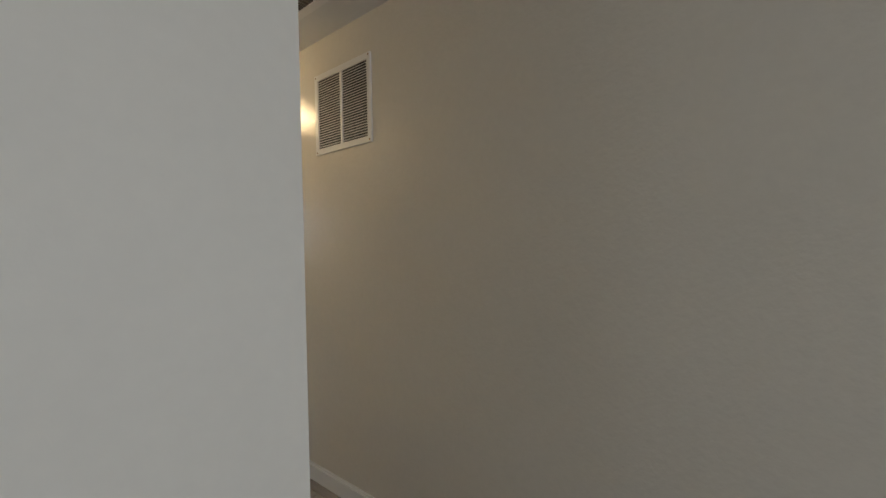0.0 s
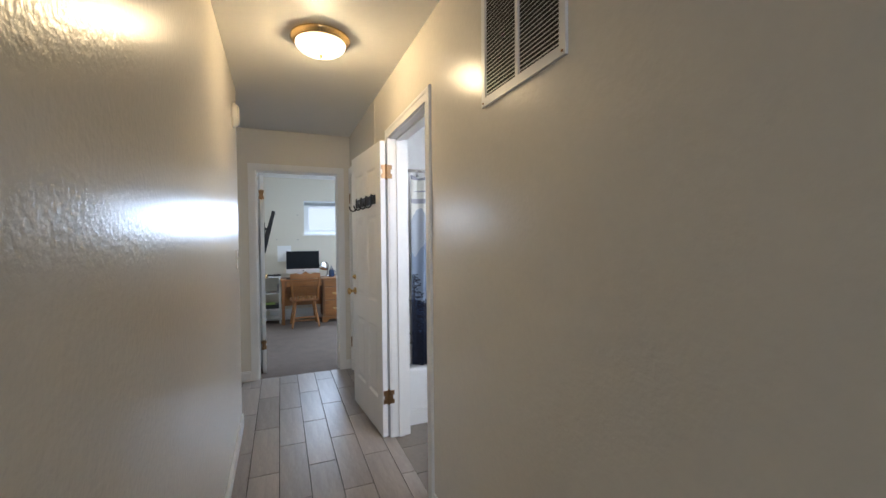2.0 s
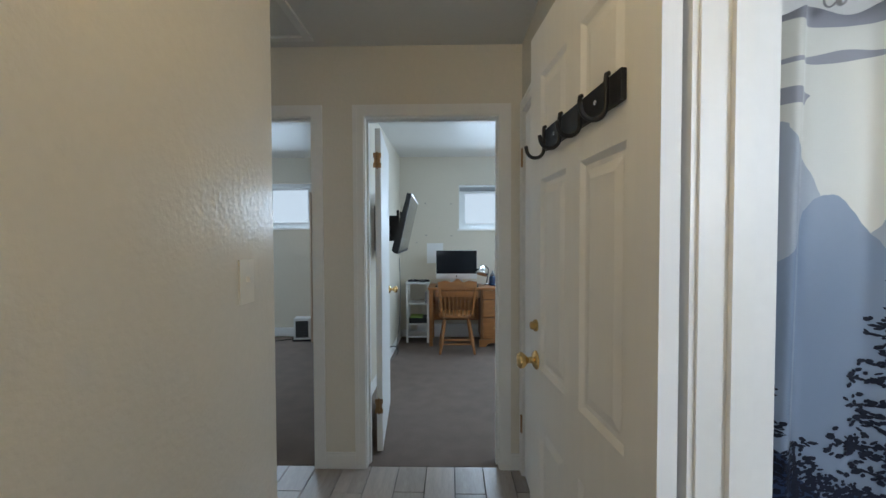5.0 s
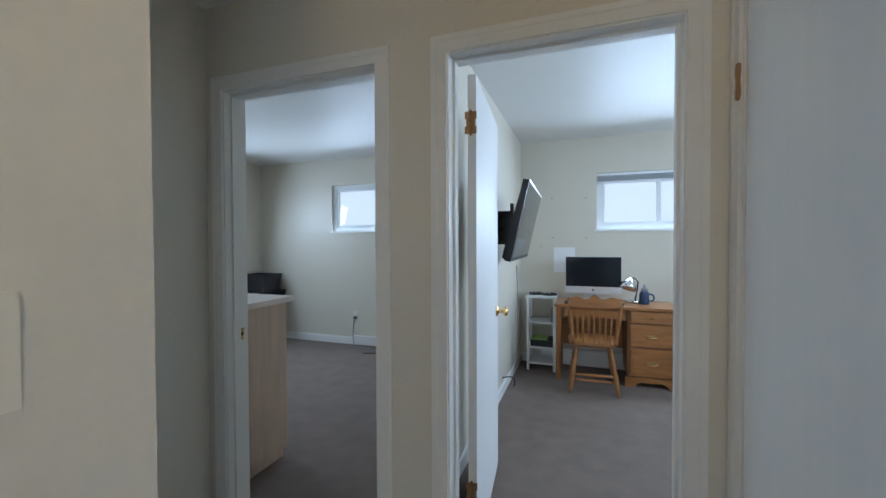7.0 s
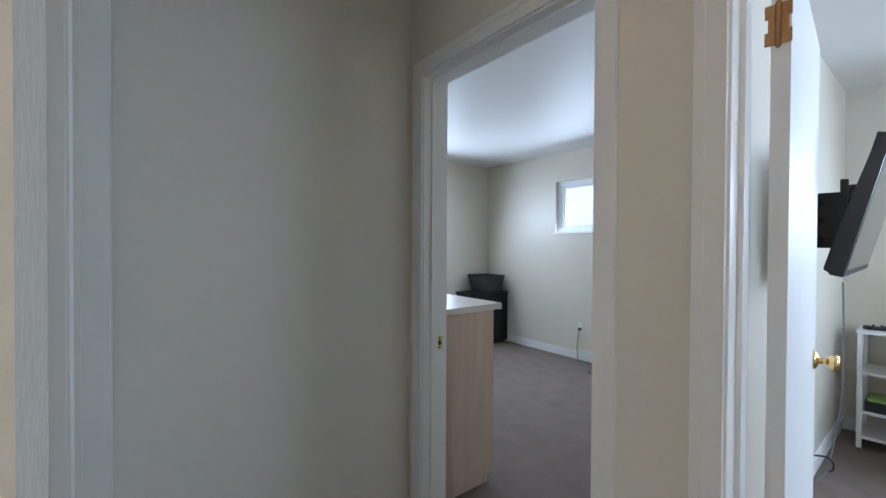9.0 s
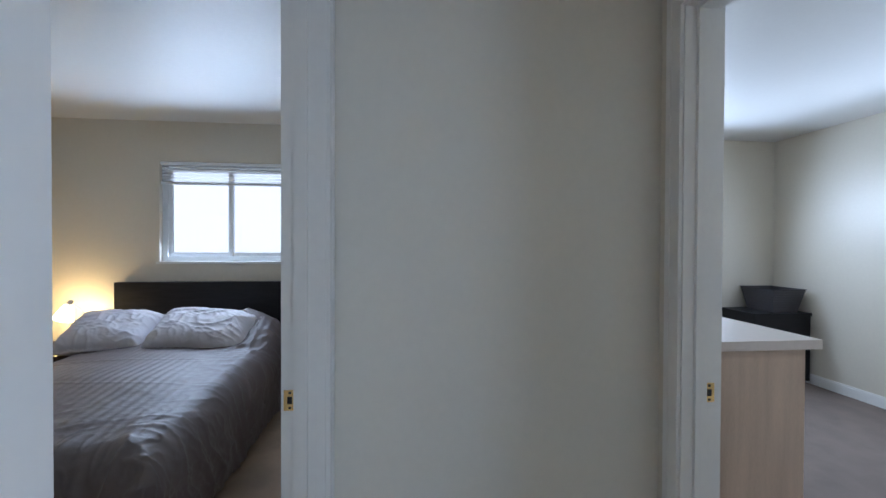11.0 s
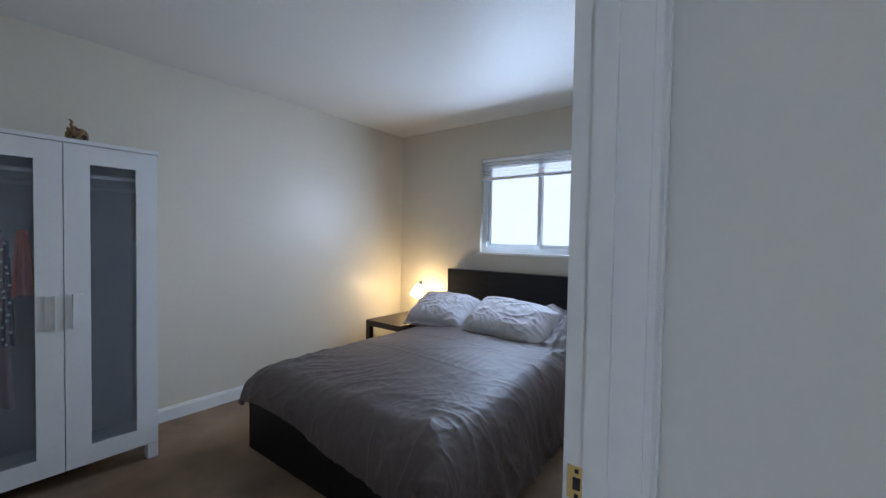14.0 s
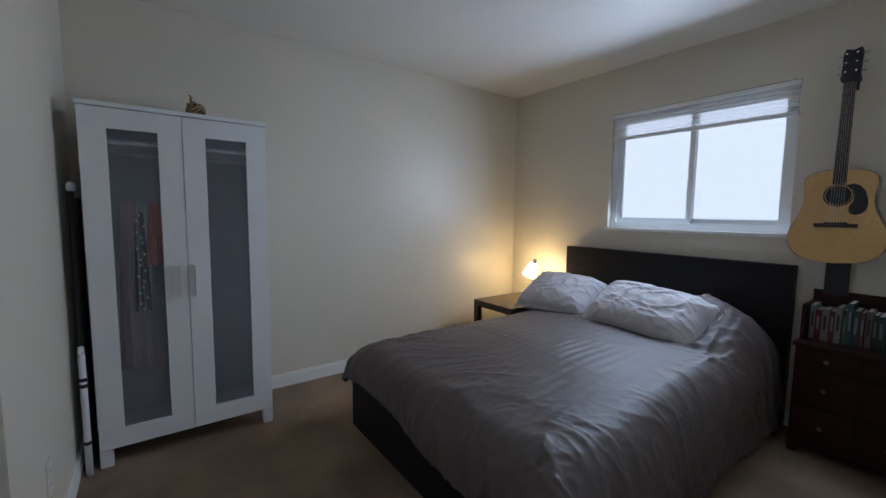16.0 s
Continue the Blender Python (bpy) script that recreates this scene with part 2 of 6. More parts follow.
def wall(name, axis, at, thick, lo, hi, z0, z1, holes, mat, label):
    """A wall along x or y from lo to hi, whose two faces lie at `at` and `at + thick`, with openings (a0, a1, z0, z1) cut through."""
    aa = sorted({lo, hi, *[h[0] for h in holes], *[h[1] for h in holes]})
    zz = sorted({z0, z1, *[h[2] for h in holes], *[h[3] for h in holes]})
    full = lambda i, k: 0 <= i < len(aa) - 1 and 0 <= k < len(zz) - 1 and not any(
        h[0] < (aa[i] + aa[i + 1]) / 2 < h[1] and h[2] < (zz[k] + zz[k + 1]) / 2 < h[3] for h in holes)
    bm = bmesh.new()
    store = {}

    def v(i, k, s):
        if (i, k, s) not in store:
            b = at + s * thick
            store[i, k, s] = bm.verts.new((aa[i], b, zz[k]) if axis == "x" else (b, aa[i], zz[k]))
        return store[i, k, s]

    for i in range(len(aa) - 1):
        for k in range(len(zz) - 1):
            if not full(i, k):
                continue
            for s in (0, 1):
                bm.faces.new((v(i, k, s), v(i + 1, k, s), v(i + 1, k + 1, s), v(i, k + 1, s)))
            for di, dk, a, b in ((-1, 0, (i, k), (i, k + 1)), (1, 0, (i + 1, k), (i + 1, k + 1)), (0, -1, (i, k), (i + 1, k)), (0, 1, (i, k + 1), (i + 1, k + 1))):
                if not full(i + di, k + dk):
                    bm.faces.new((v(*a, 0), v(*b, 0), v(*b, 1), v(*a, 1)))
    return structure(finish(name, bm, mat), label, "wall")


def slab(name, x0, x1, y0, y1, z0, z1, mat, label, category):
    return structure(block(name, x0, x1, y0, y1, z0, z1, mat, bevel=0), label, category)


# ---- large structure ----
T = 0.12
SKEW = Matrix.Translation((0.0, YC, 0.0)) @ Matrix.Rotation(radians(0.245), 4, "Z") @ Matrix.Translation((0.0, -YC, 0.0))   # turns the west wall slightly to fit its end to the camera's view
wall("wall_hall_west", "y", -T, T, Y0 + T, BY1, 0, CEIL, [], M_WALL, "cream semi-gloss painted hall wall").matrix_world = SKEW
wall("wall_bedroom_east", "y", BX1, -T - BX1, BY0, 2.4, 0, CEIL, [], M_ROOM, "cream painted bedroom wall by the wardrobe")
wall("wall_living_north", "x", Y0, T, -4.5, 0.0142, 0, CEIL, [], M_FLAT, "cream painted wall of the living room")
wall("wall_hall_east", "y", W, T, -4.0, 3.8, 0, CEIL, [hole(BATH_DOOR)], M_WALL, "cream semi-gloss painted hall wall with vent")
wall("wall_closet_front", "y", W2, W + T - W2, 3.8, YE, 0, CEIL, [hole(CLOSET_DOOR)], M_WALL, "cream painted wall with the closet door")
wall("wall_end", "x", YE, T, CX0, OX1, 0, CEIL, [hole(SPARE_DOOR), hole(OFFICE_DOOR)], M_WALL, "cream painted end wall with two doorways")
wall("wall_alcove_west", "y", XA, -T, YC, YE, 0, CEIL, [], M_FLAT, "cream painted wall of the alcove")
wall("wall_bedroom_north", "x", BY1, YC - BY1, BX0 - T, 0.0, 0, CEIL, [hole(BED_DOOR)], M_WALL, "cream painted wall with the bedroom doorway")
wall("wall_bedroom_west", "y", BX0, -T, BY0 - T, BY1, 0, CEIL, [BED_WIN], M_ROOM, "cream painted bedroom wall with a window")
wall("wall_bedroom_south", "x", BY0, -T, BX0, -T, 0, CEIL, [], M_ROOM, "cream painted bedroom wall")
wall("wall_far", "x", YB, T, CX0 - T, OX1 + T, 0, CEIL, [SPARE_WIN, OFF_WIN], M_ROOM, "cream painted outer wall with two windows")
wall("wall_office_west", "y", CX1, OX0 - CX1, YE + T, YB, 0, CEIL, [], M_ROOM, "cream painted office side wall")
wall("wall_office_east", "y", OX1, T, YE + T, YB, 0, CEIL, [OFF_WIN_E], M_ROOM, "cream painted office wall with an added, unseen window")
wall("wall_spare_west", "y", CX0, -T, YE, YB, 0, CEIL, [SPARE_WIN_W], M_ROOM, "cream painted wall of the spare room")
wall("wall_bath_north", "x", TY1, T, W + T, TX1, 0, CEIL, [], M_WHITE, "white painted bathroom wall")
wall("wall_bath_east", "y", TX1, T, TY0, TY1 + T, 0, CEIL, [], M_WHITE, "white painted bathroom wall")
# Opening added in the unseen south wall for the bathroom's lamp.
wall("wall_bath_south", "x", TY0, -T, W + T, TX1 + T, 0, CEIL, [(1.55, 2.35, 1.35, 2.15)], M_WHITE, "white painted bathroom wall")
# Unseen south opening, assumed as the living room's source of daylight.
wall("wall_living_south", "x", -4.0, -T, -4.5, W + T, 0, CEIL, [(-1.35, 0.15, 0.75, 2.05)], M_WALL, "cream painted living room wall with an unseen, assumed window")
wall("wall_living_west", "y", -4.5, -T, -4.0 - T, Y0 + T, 0, CEIL, [], M_WALL, "cream painted living room wall")
wall("wall_closet_back", "y", W + 0.7, T, TY1 + T, YE, 0, CEIL, [], M_ROOM, "plain closet wall")
slab("ceiling_hall", BX0 - T, TX1 + T, -4.12, YE + 0.06, CEIL, CEIL + 0.1, M_CEIL, "white painted ceiling", "ceiling")
slab("ceiling_living", -4.62, BX0 - T, -4.12, Y0 + T, CEIL, CEIL + 0.1, M_CEIL, "white painted ceiling", "ceiling")
slab("ceiling_rooms", CX0 - T, OX1 + T, YE + 0.06, YB + T, CEIL, CEIL + 0.1, M_CEIL, "white painted ceiling of the far rooms", "ceiling")
slab("subfloor_hall", -4.62, W + T, -4.12, YE + 0.02, -0.12, -0.008, M_GROUT, "dark grout bed under floor tiles", "floor")
slab("floor_bedroom", BX0 - T, -T, BY0 - T, BY1 + 0.05, -0.1, 0.0, M_CARPET2, "worn tan carpet with stains", "floor")
slab("floor_far_rooms", CX0 - T, OX1 + T, YE + 0.02, YB + T, -0.12, 0.0, M_CARPET, "grey-brown cut pile carpet", "floor")
slab("subfloor_bath", W + T, TX1 + T, TY0 - T, YE, -0.12, -0.006, M_GROUT, "grout bed under bathroom tiles", "floor")
slab("ground", -60, 60, -60, 60, -0.5, -0.3, M_GROUT, "dark ground outside", "ground")


# ---- outside the windows ----
glow_card("backdrop_bed", look((BX0 - 1.6, 2.6, 1.7), (BX0 - 3, 2.6, 1.7)) , 6, 4)
glow_card("backdrop_far", look((-0.5, YB + 1.6, 1.8), (-0.5, YB + 3, 1.8)), 11, 4)
# Bright card behind the added office window.
glow_card("backdrop_office", look((OX1 + 1.6, 6.4, 1.8), (OX1 + 3, 6.4, 1.8)), 5, 4)
glow_card("backdrop_spare", look((CX0 - 1.6, 6.8, 1.8), (CX0 - 3, 6.8, 1.8)), 5, 4)


# ---- doorways, doors, windows, trim ----
def door_frame(name, axis, f0, f1, a0, a1, sides, label, stop=0.5):
    """Jamb boards, stops and mitred casings round an opening from a0 to a1 in a wall between f0 and f1."""
    put = (lambda bm, a, b, f, g, z0, z1: box(bm, a, b, f, g, z0, z1)) if axis == "x" else (lambda bm, a, b, f, g, z0, z1: box(bm, f, g, a, b, z0, z1))
    bm = bmesh.new()
    put(bm, a0 - JAMB, a0, f0, f1, 0, DOOR + JAMB)
    put(bm, a1, a1 + JAMB, f0, f1, 0, DOOR + JAMB)
    put(bm, a0, a1, f0, f1, DOOR, DOOR + JAMB)
    s = f0 + (f1 - f0) * stop
    put(bm, a0, a0 + 0.011, s - 0.018, s + 0.018, 0, DOOR)
    put(bm, a1 - 0.011, a1, s - 0.018, s + 0.018, 0, DOOR)
    put(bm, a0 + 0.011, a1 - 0.011, s - 0.018, s + 0.018, DOOR - 0.011, DOOR)
    frame_ob = structure(finish(name, bm, M_TRIM, bevel=0.002), label, "door frame")
    for side in sides:
        face, out = (f0, -1) if side < 0 else (f1, 1)
        for edge, wide, thick in ((0.006, 0.062, 0.011), (0.045, 0.020, 0.0135)):
            bm = bmesh.new()
            lo, hi = sorted((face, face + out * thick))
            i, w = edge, wide
            put(bm, a0 - i - w, a0 - i, lo, hi, 0, DOOR + i)
            put(bm, a1 + i, a1 + i + w, lo, hi, 0, DOOR + i)
            put(bm, a0 - i - w, a1 + i + w, lo, hi, DOOR + i, DOOR + i + w)
            finish("casing", bm, M_TRIM, frame_ob, bevel=0.004)
    return frame_ob


def panel_door(name, w, h, t, m, label, panelled=True):
    """A door leaf hinged at its local x = 0; panels are sunk with a raised field on both faces."""
    root = thing(name, m, label, "door")
    bm = bmesh.new()
    if not panelled:
        box(bm, 0, w, 0, t, 0, h)
        finish("leaf", bm, M_DOORP, root, bevel=0.002)
        return root
    st, mid = 0.105, 0.09
    pw = (w - 2 * st - mid) / 2
    xs = [0, st, st + pw, st + pw + mid, w - st, w]
    zs = [0, 0.235, 0.735, 0.905, 1.515, 1.62, 1.845, h]
    pan = {(i, k) for i in (1, 3) for k in (1, 3, 5)}
    for side, y in ((-1, 0.0), (1, t)):
        for i in range(5):
            for k in range(7):
                x0, x1, z0, z1 = xs[i], xs[i + 1], zs[k], zs[k + 1]
                rings = [(0.0, 0.0)] if (i, k) not in pan else [(0.0, 0.0), (0.014, 0.009), (0.026, 0.009), (0.05, 0.003)]
                last = None
                for inset, deep in rings:
                    yy = y - side * deep
                    ring = [bm.verts.new(p) for p in ((x0 + inset, yy, z0 + inset), (x1 - inset, yy, z0 + inset), (x1 - inset, yy, z1 - inset), (x0 + inset, yy, z1 - inset))]
                    if last:
                        for q in range(4):
                            bm.faces.new((last[q], last[(q + 1) % 4], ring[(q + 1) % 4], ring[q]))
                    last = ring
                bm.faces.new(last)
    for x0, x1, z0, z1 in ((0, 0, 0, h), (w, w, 0, h)):
        bm.faces.new([bm.verts.new(p) for p in ((x0, 0, z0), (x0, t, z0), (x0, t, z1), (x0, 0, z1))])
    for z in (0, h):
        bm.faces.new([bm.verts.new(p) for p in ((0, 0, z), (w, 0, z), (w, t, z), (0, t, z))])
    bmesh.ops.remove_doubles(bm, verts=bm.verts, dist=0.0002)
    finish("leaf", bm, M_DOORP, root)
    return root


def knob(parent, x, z, y, out, mat=None):
    bm = bmesh.new()
    s = out
    lathe(bm, [(0.031, 0), (0.031, s * 0.004), (0.024, s * 0.010), (0.011, s * 0.014), (0.010, s * 0.030), (0.017, s * 0.036), (0.026, s * 0.046), (0.027, s * 0.056), (0.020, s * 0.064), (0.006, s * 0.067)], 20, (x, y, z), "y")
    finish("knob", bm, mat or M_BRASS, parent, smooth=True)


def hinge(parent, x, y, z, mat, axis="x", half=0.032, tall=0.09, sides=(-1, 1)):
    """Shaped hinge plates on either side of a pin, in the plane of `axis` and z."""
    bm = bmesh.new()
    for s in sides:
        for k in range(3):
            z0 = z - tall / 2 + k * tall / 3
            reach = half if k != 1 else half * 0.75
            a, b = sorted((s * 0.004, s * reach))
            if axis == "x":
                box(bm, x + a, x + b, y - 0.0015, y + 0.0015, z0, z0 + tall / 3)
            else:
                box(bm, x - 0.0015, x + 0.0015, y + a, y + b, z0, z0 + tall / 3)
        for k in (-1, 1):
            p = (x + s * half * 0.6, y, z + k * tall * 0.3) if axis == "x" else (x, y + s * half * 0.6, z + k * tall * 0.3)
            lathe(bm, [(0.004, -0.003), (0.004, 0.003)], 8, p, "y" if axis == "x" else "x")
    lathe(bm, [(0.002, -tall / 2 - 0.008), (0.006, -tall / 2 - 0.003), (0.006, tall / 2 + 0.003), (0.002, tall / 2 + 0.008)], 10, (x, y, z))
    return finish("hinge", bm, mat, parent)


def strike(parent, m):
    bm = bmesh.new()
    box(bm, -0.016, 0.016, 0, 0.003, -0.028, 0.028)
    ob = finish("strike_plate", bm, M_BRASS, parent, bevel=0.001)
    ob.matrix_world = m
    # Black pieces on the plate stand for the shaded latch and screw holes.
    bm = bmesh.new()
    box(bm, -0.006, 0.006, 0.0025, 0.0045, -0.010, 0.010)
    for k in (-1, 1):
        box(bm, -0.003, 0.003, 0.0025, 0.0045, k * 0.021 - 0.003, k * 0.021 + 0.003)
    ob = finish("latch_hole", bm, M_BLACK, parent)
    ob.matrix_world = m


door_off = door_frame("door_1", "x", YE, YE + T, *OFFICE_DOOR, (-1, 1), "white painted frame of the office doorway", 0.55)
door_spare = door_frame("door_2", "x", YE, YE + T, *SPARE_DOOR, (-1, 1), "white painted frame of the spare room doorway", 0.45)
door_bed = door_frame("door_3", "x", BY1, YC, *BED_DOOR, (1,), "white painted frame of the bedroom doorway", 0.45)
door_bath = door_frame("door_4", "y", W, W + T, *BATH_DOOR, (-1, 1), "white painted frame of the bathroom doorway", 0.55)
door_closet = door_frame("door_5", "y", W2, W + T, *CLOSET_DOOR, (-1,), "white painted frame of the closet door", 0.6)
strike(door_spare, pose(SPARE_DOOR[0], YE + 0.086, 0.89, 0, 0, -90))
strike(door_bed, pose(BED_DOOR[0], BY1 + 0.024, 0.895, 0, 0, -90))

leaf = panel_door("bathroom_door", 0.725, 2.0, 0.035, pose(0.938, 3.386, 0.012, 0, 0, 95.4), "white six-panel door standing open into the hall")
knob(leaf, 0.655, 0.925, 0.035, 1)
bm = bmesh.new()
lathe(bm, [(0.020, 0), (0.020, 0.006), (0.014, 0.011), (0.012, 0.020), (0.004, 0.023)], 16, (0.655, 0.035, 1.04), "y")
finish("thumb_latch", bm, M_BRASS, leaf, smooth=True)
for z in (0.27, 1.795):
    hinge(leaf, -0.004, -0.003, z, M_OLDBRASS, "y", 0.034, sides=(1,))
    hinge(door_bath, 0.946, BATH_DOOR[1] - 0.003, z + 0.012, M_OLDBRASS, "x", 0.036, sides=(1,)).matrix_world = pose(0, 0, 0)
# hook rail on the open door
rail = thing("hook_rail", pose(0.938, 3.386, 0.012, 0, 0, 95.4), "black metal rail with four coat hooks hung on the door", "hook rail")
bm = bmesh.new()
box(bm, 0.105, 0.555, 0.036, 0.047, 1.590, 1.650)
finish("bar", bm, M_BLACK, rail, bevel=0.003)
for i in range(4):
    x = 0.150 + i * 0.127
    bm = bmesh.new()
    pts = [(x, 0.047, 1.657), (x, 0.053, 1.655)] + [(x, 0.054, 1.645 - k * 0.016) for k in range(4)]
    pts += [(x, 0.054 + 0.026 * (1 - math.cos(a)), 1.590 - 0.026 * math.sin(a)) for a in [math.pi * k / 10 for k in range(11)]]
    pts += [(x, 0.108, 1.598)]
    tube(bm, pts, 0.0052, 8)
    finish("hook", bm, M_BLACK, rail, smooth=True)
for x in (0.213, 0.467):
    bm = bmesh.new()
    lathe(bm, [(0.006, 0.046), (0.005, 0.0485), (0.002, 0.0495)], 10, (x, 0, 1.62), "y")
    finish("screw", bm, M_CHROME, rail)

oleaf = panel_door("office_door", 0.756, 2.0, 0.035, pose(0.130, YE + T + 0.045, 0.012, 0, 0, 95.2), "smooth white door standing open into the office", False)
knob(oleaf, 0.68, 0.925, 0.0, -1)
knob(oleaf, 0.68, 0.925, 0.035, 1)
for z in (0.285, 1.805):
    hinge(oleaf, -0.004, 0.022, z, M_OLDBRASS, "y", 0.024, sides=(-1, 1))
cleaf = panel_door("closet_door", CLOSET_DOOR[1] - CLOSET_DOOR[0] - 0.006, 2.0, 0.034, pose(W2 + 0.04, CLOSET_DOOR[0] + 0.003, 0.012, 0, 0, 90), "smooth white closet door, shut", False)
for z in (0.285, 1.77):
    hinge(cleaf, CLOSET_DOOR[1] - CLOSET_DOOR[0] + 0.004, 0.052, z, M_OLDBRASS, "x", 0.02)


def baseboard(axis, face, out, lo, hi, tall=0.095):
    bm = bmesh.new()
    a, b = sorted((face, face + out * 0.012))
    c, d = sorted((face, face + out * 0.007))
    for (p, q), z0, z1 in (((a, b), 0.0, tall - 0.014), ((c, d), tall - 0.014, tall)):
        if axis == "x":
            box(bm, lo, hi, p, q, z0, z1)
        else:
            box(bm, p, q, lo, hi, z0, z1)
    return structure(finish("baseboard", bm, M_TRIM, bevel=0.002), "white painted baseboard", "baseboard")


CAS = 0.069
baseboard("y", 0.0, 1, Y0 + 0.012, YC).matrix_world = SKEW
for row in (("y", W, -1, -4.0, BATH_DOOR[0] - CAS), ("y", W, -1, BATH_DOOR[1] + CAS, 3.8), ("y", W2, -1, 3.8, CLOSET_DOOR[0] - CAS),
            ("x", YE, -1, SPARE_DOOR[1] + CAS, OFFICE_DOOR[0] - CAS), ("x", YE, -1, OFFICE_DOOR[1] + CAS, W2), ("y", XA, 1, YC + 0.02, YE - 0.02),
            ("x", YC, 1, BED_DOOR[1] + CAS, 0.012), ("x", Y0, -1, -4.5, 0.0),
            ("x", BY0, 1, BX0, BX1), ("y", BX0, 1, BY0, BY1), ("y", BX1, -1, BY0, 2.4), ("x", BY1, -1, BX0, BED_DOOR[0] - 0.03),
            ("x", YB, -1, CX0, CX1), ("x", YB, -1, OX0, OX1), ("y", OX0, 1, YE + T, YB), ("y", CX0, 1, YE + T, YB), ("y", CX1, -1, YE + T, YB), ("y", OX1, -1, YE + T, YB)):
    baseboard(*row)


def slider_window(name, m, w, h, label, blind=0.0, slats=0):
    """A two-pane vinyl slider, built looking along -y from the room, centred on its base; with a raised slatted blind."""
    root = structure(new(name), label, "window")
    root.matrix_world = m
    bm = bmesh.new()
    d0, d1 = 0.045, 0.115
    for b in ((-w / 2, -w / 2 + 0.045, d0, d1, 0, h), (w / 2 - 0.045, w / 2, d0, d1, 0, h), (-w / 2 + 0.045, w / 2 - 0.045, d0, d1, 0, 0.05), (-w / 2 + 0.045, w / 2 - 0.045, d0, d1, h - 0.045, h)):
        box(bm, *b)
    finish("frame", bm, M_VINYL, root, bevel=0.003)
    for s, dep in ((-1, 0.060), (1, 0.085)):
        x0, x1 = (-w / 2 + 0.045, 0.018) if s < 0 else (-0.018, w / 2 - 0.045)
        bm = bmesh.new()
        for b in ((x0, x0 + 0.035, 0.05, h - 0.045), (x1 - 0.035, x1, 0.05, h - 0.045)):
            box(bm, b[0], b[1], dep, dep + 0.022, b[2], b[3])
        box(bm, x0 + 0.035, x1 - 0.035, dep, dep + 0.022, 0.05, 0.085)
        box(bm, x0 + 0.035, x1 - 0.035, dep, dep + 0.022, h - 0.08, h - 0.045)
        sash = finish("sash", bm, M_VINYL, root, bevel=0.002)
        bm = bmesh.new()
        box(bm, x0 + 0.035, x1 - 0.035, dep + 0.009, dep + 0.013, 0.085, h - 0.08)
        pane = finish("pane", bm, M_GLASS, sash)
        pane.visible_shadow = False
    bm = bmesh.new()
    box(bm, -w / 2 - 0.02, w / 2 + 0.02, -0.022, 0.045, -0.018, 0.004)
    finish("sill", bm, M_SILL, root, bevel=0.004)
    if blind:
        bm = bmesh.new()
        box(bm, -w / 2 + 0.006, w / 2 - 0.006, 0.004, 0.040, h - 0.03, h - 0.004)
        finish("headrail", bm, M_VINYL, root, bevel=0.002)
        gap = (blind - 0.055) / max(1, slats)
        if not slats:
            bm = bmesh.new()
            pleats = 12
            rows = [[bm.verts.new((x, 0.016 + 0.010 * (k % 2), h - 0.03 - (blind - 0.03) * k / pleats)) for x in (-w / 2 + 0.01, w / 2 - 0.01)] for k in range(pleats + 1)]
            for a, b in zip(rows, rows[1:]):
                bm.faces.new((a[0], a[1], b[1], b[0]))
            finish("pleated_shade", bm, M_SHEER, root)
        for i in range(slats):
            bm = bmesh.new()
            z = h - 0.036 - i * gap
            q = [(-w / 2 + 0.01, 0.010, z), (w / 2 - 0.01, 0.010, z), (w / 2 - 0.01, 0.034, z - 0.004), (-w / 2 + 0.01, 0.034, z - 0.004)]
            lo = [bm.verts.new(p) for p in q]
            hi = [bm.verts.new((p[0], p[1], p[2] + 0.0012)) for p in q]
            bm.faces.new(lo), bm.faces.new(hi)
            for k in range(4):
                bm.faces.new((lo[k], lo[(k + 1) % 4], hi[(k + 1) % 4], hi[k]))
            finish("slat", bm, M_SLAT, root)
        bm = bmesh.new()
        box(bm, -w / 2 + 0.008, w / 2 - 0.008, 0.008, 0.036, h - blind - 0.012, h - blind + 0.012)
        finish("bottom_rail", bm, M_VINYL, root, bevel=0.002)
    return root


slider_window("window_1", pose(BX0, sum(BED_WIN[:2]) / 2, BED_WIN[2], 0, 0, 90), BED_WIN[1] - BED_WIN[0], BED_WIN[3] - BED_WIN[2], "white vinyl sliding window with a half-raised sheer pleated shade", 0.195)
slider_window("window_2", pose(sum(OFF_WIN[:2]) / 2, YB, OFF_WIN[2]), OFF_WIN[1] - OFF_WIN[0], OFF_WIN[3] - OFF_WIN[2], "white vinyl sliding window with a raised blind", 0.10, 8)
slider_window("window_3", pose(sum(SPARE_WIN[:2]) / 2, YB, SPARE_WIN[2]), SPARE_WIN[1] - SPARE_WIN[0], SPARE_WIN[3] - SPARE_WIN[2], "white vinyl sliding window")
slider_window("window_4", pose(CX0, sum(SPARE_WIN_W[:2]) / 2, SPARE_WIN_W[2], 0, 0, 90), SPARE_WIN_W[1] - SPARE_WIN_W[0], SPARE_WIN_W[3] - SPARE_WIN_W[2], "white vinyl sliding window")
# Unseen office window, added round the extra lamp's opening.
slider_window("window_added", pose(OX1, sum(OFF_WIN_E[:2]) / 2, OFF_WIN_E[2], 0, 0, -90), OFF_WIN_E[1] - OFF_WIN_E[0], OFF_WIN_E[3] - OFF_WIN_E[2], "white vinyl sliding window")

